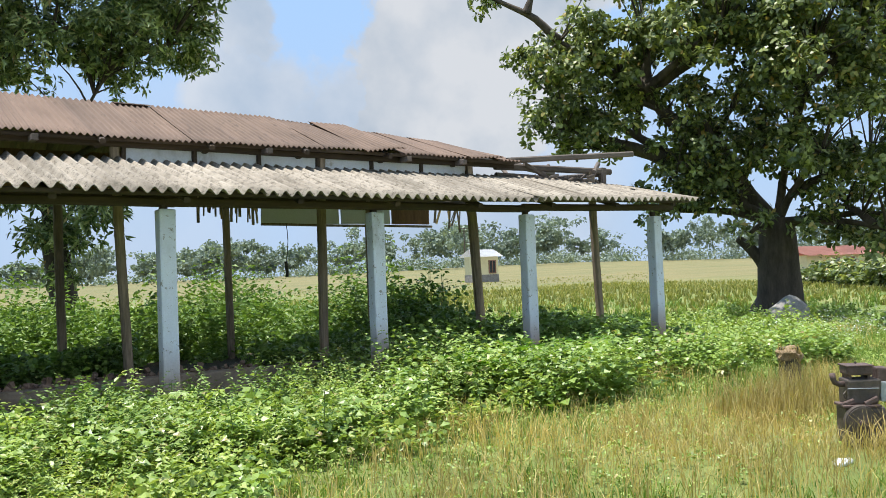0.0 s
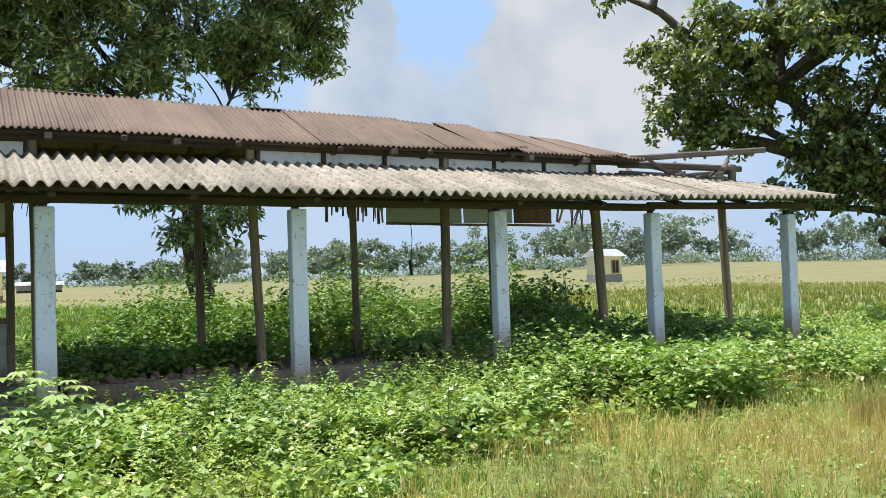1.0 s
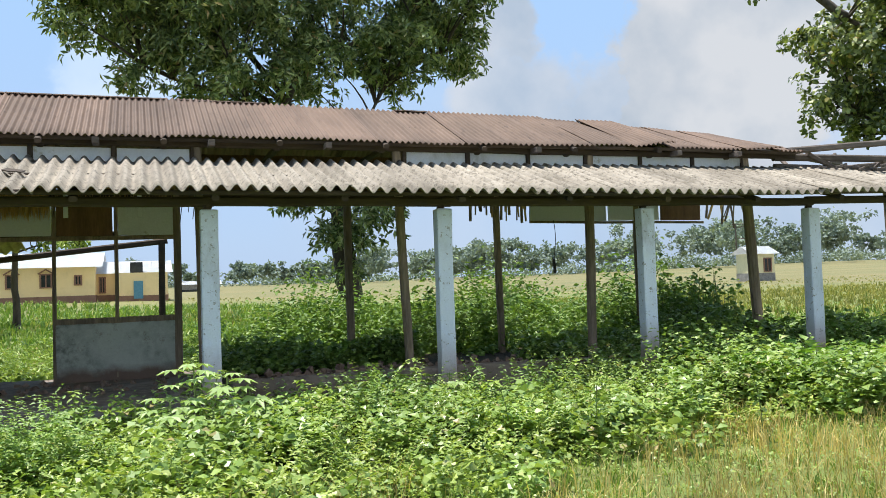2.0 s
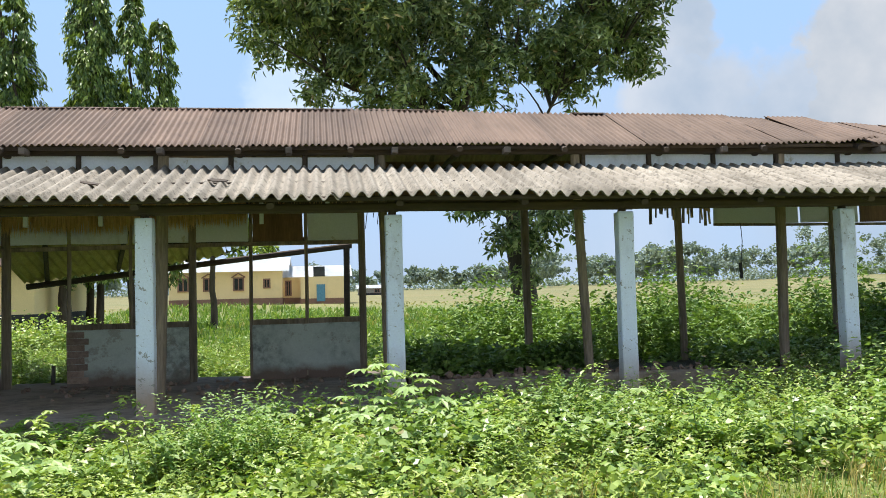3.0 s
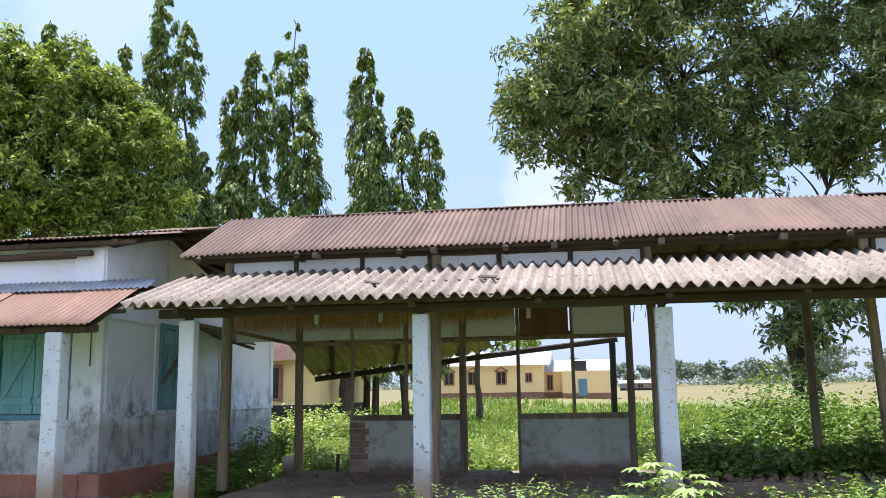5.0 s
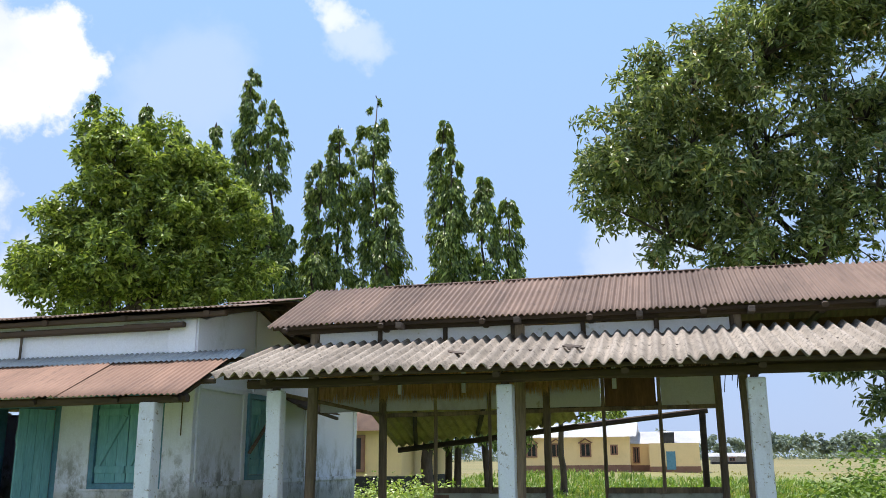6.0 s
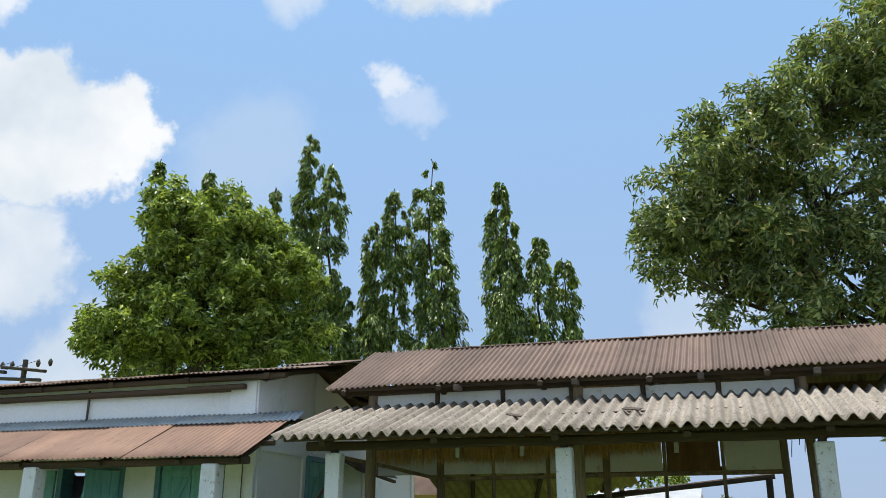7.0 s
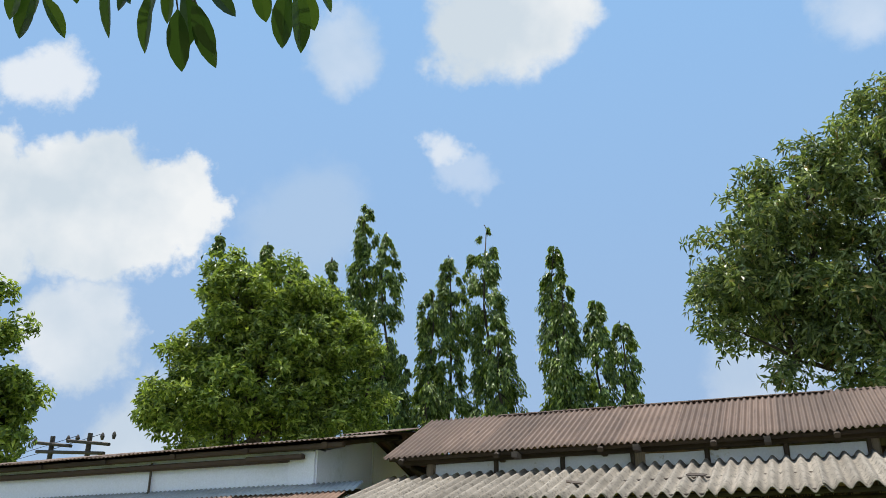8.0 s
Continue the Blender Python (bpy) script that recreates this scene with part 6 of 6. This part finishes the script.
yb = far_house("yellow_school", -12.3, -3.4, 72, 1.22, 2.35, 9, M_yellow, M_maroon, M_tinwhite, "long yellow school building with maroon dado and pale tin roof",
               [(-11.2, 0.85, 0.65, 0.9), (-9.2, 0.85, 0.65, 0.9), (-6.85, 0.85, 0.65, 0.9), (-4.6, 1.0, 0.35, 0.6)], rise=1.25, dado_h=0.12)
ya = far_house("yellow_annex", -3.4, 2.0, 74, 0.95, 2.1, 6, M_yellow, M_maroon, M_tinwhite, "low yellow annex with a blue door", [(-2.95, 0.6, 0.3, 1.1)], 1.0, 0.4, 0.35)
part("porch_block", block(-1.9, 1.95, 72.6, 74.0, 0.3, 3.0), M_yellow, ya)
part("porch_dado", block(-1.95, 2.0, 72.55, 74.0, 0.3, 1.2), M_maroon, ya)
part("blue_door", block(-0.60, 0.10, 72.5, 72.62, 0.95, 2.35), M_bluedark, ya)
part("chimney", block(-0.85, 0.1, 73.4, 74.2, 3.0, 3.85), M_dark, ya)
for x in (-11.2, -9.2, -6.85):
    bm = bmesh.new()
    for sgn in (-1, 1):
        stick((x + sgn * 0.55, 71.9, 3.06), (x, 71.9, 3.40), 0.10, 0.14, 2, 0.0, bm)
    part("window_hood", bm, M_maroon, yb, "gabled maroon hood over a window")
far_house("yellow_house", -13.0, -8.9, 28, 0.03, 2.62, 6, M_yellow, M_black, M_rust, "yellow house with black dado behind the shed", [(-10.65, 1.35, 0.75, 1.0)], 1.1, 0.5, 1.12)
far_house("pump_hut", 60.5, 63.3, 75, 0.62, 2.75, 2.6, M_cream, M_stone, M_tinwhite, "small yellow pump house with white tin roof alone in the field", [(62.4, 0.9, 0.8, 1.3)], 0.8, 0.45, 0.7)
far_house("red_roof_school", 74, 104, 44, -0.2, 2.2, 5, M_cream, M_stone, M_tinred, "long low building with a faded red roof", [(79, 0.8, 1.2, 1.0), (97, 0.8, 1.2, 1.0), (82, 0.8, 1.2, 1.0), (88, 0.8, 1.2, 1.0)], 0.9, 0.6, 0.3)
far_house("long_barn", 8, 16, 190, 1.3, 1.3, 6, M_stone, M_black, M_tinwhite, "low far barn with a pale roof", [(12, 0.4, 1.0, 0.6)], 0.7, 0.5, 0.2)


# ---- loose things ----


def engine():
    """A rusted stationary engine, half sunk in the grass."""
    x, y = 6.88, 3.90
    e = empty("old_engine", (x, y, 0), "rusted cast-iron stationary engine standing in the grass", "engine")
    m = pose(x, y, 0, 0, 0, -42) @ Matrix.Diagonal((0.82, 0.82, 0.9, 1))

    def put(name, bm, mat, label="", smooth=False):
        bmesh.ops.transform(bm, matrix=m, verts=bm.verts)
        return part(name, bm, mat, e, label, smooth)

    def ring(cx, cz, r, y0, y1, n=24):
        bm = bmesh.new()
        bmesh.ops.create_cone(bm, cap_ends=True, segments=n, radius1=r, radius2=r * 0.98, depth=y1 - y0, matrix=pose(cx, (y0 + y1) / 2, cz, 90))
        bmesh.ops.bevel(bm, geom=[k for k in bm.edges if len(k.link_faces) == 2 and k.calc_face_angle(0) > 0.9], offset=0.012, segments=2, affect="EDGES")
        return bm
    put("crankcase", block(-0.16, 0.22, -0.15, 0.17, 0.02, 0.38, 0.03, rough=0.006, cuts=2), M_irondark)
    put("flywheel", ring(-0.04, 0.24, 0.17, -0.24, -0.15), M_irondark)
    put("flywheel_hub", ring(-0.04, 0.24, 0.05, -0.28, -0.24, 14), M_iron)
    bm = block(-0.19, 0.17, -0.17, 0.12, 0.38, 0.405, 0.008)
    put("base_plate", bm, M_iron)
    bm = block(-0.14, 0.16, -0.12, 0.12, 0.40, 0.63, 0.02, rough=0.004, cuts=2)
    for v in bm.verts:
        k = (v.co.z - 0.40) / 0.23
        v.co.x = v.co.x * (1 + 0.12 * k) + 0.02 * k
    put("water_hopper", bm, M_irondark)
    put("hopper_seam", block(-0.13, 0.17, -0.128, -0.12, 0.545, 0.552, 0.002), M_zinc)
    put("fuel_tank", block(-0.125, 0.125, -0.11, 0.11, 0.665, 0.745, 0.018), M_iron)
    put("tank_lid", block(-0.135, 0.135, -0.12, 0.12, 0.742, 0.757, 0.006), M_iron, "pinkish rusted lid")
    put("filler_cap", ring(0, 0.77, 0.012, -0.01, 0.01, 10), M_irondark)
    for dx in (-0.09, 0.09):
        put("tank_bracket", block(dx - 0.015, dx + 0.015, -0.09, 0.09, 0.62, 0.67, 0.004), M_iron)
    bm = bmesh.new()
    tube(bm, [Vector(p) for p in ((-0.12, -0.05, 0.585), (-0.19, -0.06, 0.585), (-0.235, -0.065, 0.605), (-0.25, -0.07, 0.64), (-0.255, -0.07, 0.685))], [0.026, 0.026, 0.027, 0.028, 0.030], 12)
    put("exhaust_elbow", bm, M_iron, "", True)
    bm = bmesh.new()
    tube(bm, [Vector(p) for p in ((-0.14, -0.10, 0.53), (-0.17, -0.11, 0.50), (-0.15, -0.11, 0.46))], [0.008] * 3, 6)
    put("pipe", bm, M_irondark)
    bm = block(0.19, 0.30, -0.10, 0.08, 0.42, 0.60, 0.012, rough=0.006, cuts=2)
    put("side_cover", bm, M_zinc, "grey-green side cover")
    put("head", block(0.17, 0.30, -0.08, 0.08, 0.60, 0.73, 0.02, rough=0.012, cuts=2), M_iron)
    put("pulley", ring(0.36, 0.42, 0.09, -0.10, 0.02, 18), M_irondark)
    for a, b in (((-0.18, -0.12, 0.405), (-0.08, -0.14, 0.44)), ((0.02, -0.15, 0.41), (0.14, -0.15, 0.46))):
        put("bracket", stick(a, b, 0.05, 0.03, 2, 0.002), M_iron)


engine()


def boulder(name, at, size, material, label, category, seed):
    bm = bmesh.new()
    bmesh.ops.create_icosphere(bm, subdivisions=3, radius=1.0)
    for v in bm.verts:
        k = 1 + 0.28 * noise.noise(v.co * 1.3 + Vector((seed, 0, 0))) + 0.08 * noise.noise(v.co * 5)
        v.co = Vector((v.co.x * size[0] * k, v.co.y * size[1] * k, max(-0.2, v.co.z * size[2] * k))) + Vector(at)
    ob = part(name, bm, material, None, label, True)
    return tagged(ob, category=category)


boulder("boulder", (18.7, 11.75, 0.1), (0.66, 0.55, 0.58), M_stone, "grey boulder at the foot of the broadleaf tree", "rock", 1)
boulder("boulder", (20.7, 11.5, 0.05), (0.45, 0.35, 0.26), M_greywood, "low brownish boulder in the grass", "rock", 4)
boulder("plastic_bag", (6.1, 3.62, 0.045), (0.11, 0.05, 0.03), M_tinwhite, "crumpled white plastic bag in the grass", "litter", 9)


def stump():
    e = empty("tree_stump", (8.66, 5.60, 0), "short dark stump topped with dry straw", "stump")
    bm = bmesh.new()
    tube(bm, [Vector((8.66, 5.60, z)) for z in (-0.1, 0.2, 0.45, 0.60)], [0.14, 0.12, 0.11, 0.10], 10)
    part("stump_wood", bm, M_bark, e)
    bm = bmesh.new()
    bmesh.ops.create_icosphere(bm, subdivisions=3, radius=1.0)
    for v in bm.verts:
        k = 1 + 0.35 * noise.noise(v.co * 1.6) + 0.15 * noise.noise(v.co * 6)
        v.co = Vector((8.66 + v.co.x * 0.13 * k, 5.60 + v.co.y * 0.13 * k, 0.52 + v.co.z * 0.10 * k))
    part("straw_cap", bm, M_drystraw, e)
    r = np.random.default_rng(4)
    n = 260
    th = r.uniform(0, 6.28, n)
    p = np.stack([8.66 + np.cos(th) * 0.10, 5.60 + np.sin(th) * 0.10, r.uniform(0.42, 0.66, n)], -1)
    v, f = leaves(p, np.stack([np.cos(th) * 0.2, np.sin(th) * 0.2, -r.uniform(0.5, 1.2, n)], -1), r.uniform(0.06, 0.13, n), 0.09, r=r)
    raw("straw", v, f, L_dry, e)


stump()


def power_pole():
    e = empty("power_pole", (-28.5, 28, 0), "twin-pole power line support with dark crossarms", "utility pole")
    for x in (-29.3, -27.3):
        bm = bmesh.new()
        tube(bm, [Vector((x, 28, -0.3)), Vector((x, 28, 4)), Vector((x, 28, 8.05))], [0.14, 0.12, 0.10], 8)
        part("pole", bm, M_irondark, e)
    for z, x0, x1 in ((7.85, -30.3, -28.2), (7.80, -28.4, -26.2), (7.45, -30.0, -26.4)):
        part("crossarm", stick((x0, 27.95, z), (x1, 27.95, z - 0.28), 0.13, 0.18, 3, 0.01), M_irondark, e)
    for x in (-30.2, -28.4, -27.9, -26.6, -26.0):
        bm = bmesh.new()
        tube(bm, [Vector((x, 27.95, z)) for z in (7.72, 7.87, 7.94, 8.02)], [0.05, 0.09, 0.07, 0.03], 8)
        part("insulator", bm, M_irondark, e)
    for x, z in ((-30.2, 8.0), (-27.9, 8.0), (-26.6, 8.0)):
        bm = bmesh.new()
        tube(bm, [Vector((x - 26 * k / 8, 28 + 3 * k / 8, z - 1.2 * math.sin(math.pi * k / 8))) for k in range(9)], [0.012] * 9, 4)
        part("wire", bm, M_wire, e)


power_pole()


def transformer_pole():
    e = empty("transformer_pole", (81.0, 102.0, 1.0), "far pair of slim poles joined by crossbars", "utility pole")
    d = Vector((0.78, -0.62, 0))
    a, b = Vector((80.2, 102.6, 0)), Vector((80.2, 102.6, 0)) + d * 2.0
    for q in (a, b):
        bm = bmesh.new()
        tube(bm, [q + Vector((0, 0, z)) for z in (0.2, 4.5, 8.4)], [0.12, 0.10, 0.08], 7)
        part("pole", bm, M_greywood, e)
    for z, o in ((8.3, 0.5), (7.9, 0.2), (6.2, 0.1)):
        part("crossbar", stick(a - d * o + Vector((0, 0, z)), b + d * o + Vector((0, 0, z)), 0.12, 0.12, 2, 0.0), M_irondark, e)


transformer_pole()


def overhead_branch():
    """A leafy bough of a tree beside the path, hanging into the top of the view."""
    e = empty("roadside_tree", (-5.6, -2.6, 0), "tree with a low bough of large drooping dark leaves", "tree")
    bm = bmesh.new()
    main = [Vector(p) for p in ((-4.4, -1.4, 4.6), (-3.0, -0.2, 3.7), (-2.2, 0.6, 3.1), (-1.80, 1.02, 2.93), (-1.60, 1.25, 2.95), (-1.41, 1.36, 2.99), (-1.25, 1.47, 3.02))]
    tube(bm, main, [0.06, 0.04, 0.022, 0.013, 0.009, 0.006, 0.003], 7)
    part("bough", bm, M_bark, e)
    bm = bmesh.new()
    tube(bm, [Vector(p) for p in ((-5.6, -2.6, -0.2), (-5.55, -2.55, 1.2), (-5.4, -2.4, 2.6), (-5.0, -2.0, 3.9), (-4.4, -1.4, 4.6))], [0.24, 0.18, 0.14, 0.10, 0.06], 10)
    tube(bm, [Vector(p) for p in ((-5.4, -2.4, 2.6), (-5.9, -2.9, 4.2), (-6.2, -3.4, 5.6))], [0.12, 0.08, 0.03], 8)
    part("trunk", bm, M_bark, e, "", True)
    r = np.random.default_rng(66)
    c = np.array([(-6.2, -3.4, 5.8), (-5.7, -3.0, 5.0), (-6.6, -3.0, 5.0), (-5.0, -2.2, 4.6)])[r.integers(0, 4, 1600)]
    d = unit(r.normal(0, 1, (1600, 3)))
    v, f = leaves(c + d * r.uniform(0.2, 0.8, (1600, 1)), d + np.array([0, 0, -0.5]), r.uniform(0.10, 0.18, 1600), 0.4, r=r)
    raw("crown", v, f, L_shade, e)
    lf, tw = bmesh.new(), bmesh.new()
    q = random.Random(12)
    # where each leaf hangs, and the way to its tip
    for i, (x, y, z, dx, dy, dz) in enumerate(((-1.78, 1.06, 2.77, -0.07, 0.04, -0.09), (-1.80, 1.09, 2.81, -0.06, 0.05, -0.08), (-1.74, 1.05, 2.73, -0.00, 0.09, -0.05), (-1.79, 1.03, 2.78, -0.06, 0.04, -0.07),
             (-1.66, 1.14, 2.83, -0.05, 0.09, -0.10), (-1.71, 1.21, 2.89, -0.01, 0.06, -0.03), (-1.57, 1.19, 2.79, -0.07, 0.07, -0.10), (-1.57, 1.22, 2.84, -0.08, 0.04, -0.08),
             (-1.56, 1.27, 2.80, -0.05, 0.09, -0.11), (-1.56, 1.28, 2.87, -0.03, 0.10, -0.10), (-1.50, 1.25, 2.79, -0.00, 0.10, -0.08), (-1.52, 1.29, 2.81, -0.02, 0.11, -0.10),
             (-1.54, 1.33, 2.92, 0.02, 0.09, -0.05), (-1.39, 1.33, 2.88, -0.02, 0.08, -0.06), (-1.34, 1.38, 2.87, -0.05, 0.08, -0.10), (-1.29, 1.35, 2.84, -0.03, 0.10, -0.11),
             (-1.33, 1.42, 2.91, 0.00, 0.09, -0.07), (-1.31, 1.46, 2.96, 0.01, 0.08, -0.05), (-1.61, 1.28, 2.91, -0.04, 0.07, -0.07), (-1.71, 1.09, 2.82, -0.03, 0.05, -0.05),
             (-1.40, 1.40, 2.96, 0.01, 0.10, -0.07), (-1.69, 1.25, 2.95, -0.07, 0.05, -0.08))):
        top, way = Vector((x, y, z)), Vector((dx, dy, dz))
        near = min(main, key=lambda p: (p - top).length)
        tube(tw, [near, near.lerp(top, 0.6) + Vector((0, 0, 0.02)), top], [0.004, 0.003, 0.002], 5)
        big_leaf(lf, top, way, way.length, way.length * q.uniform(0.36, 0.48), q.uniform(-0.2, 0.2), Vector((0.4 + q.uniform(-0.5, 0.5), -0.8, 0.3)))
    part("twigs", tw, M_bark, e)
    part("leaves", lf, L_shade, e)


overhead_branch()
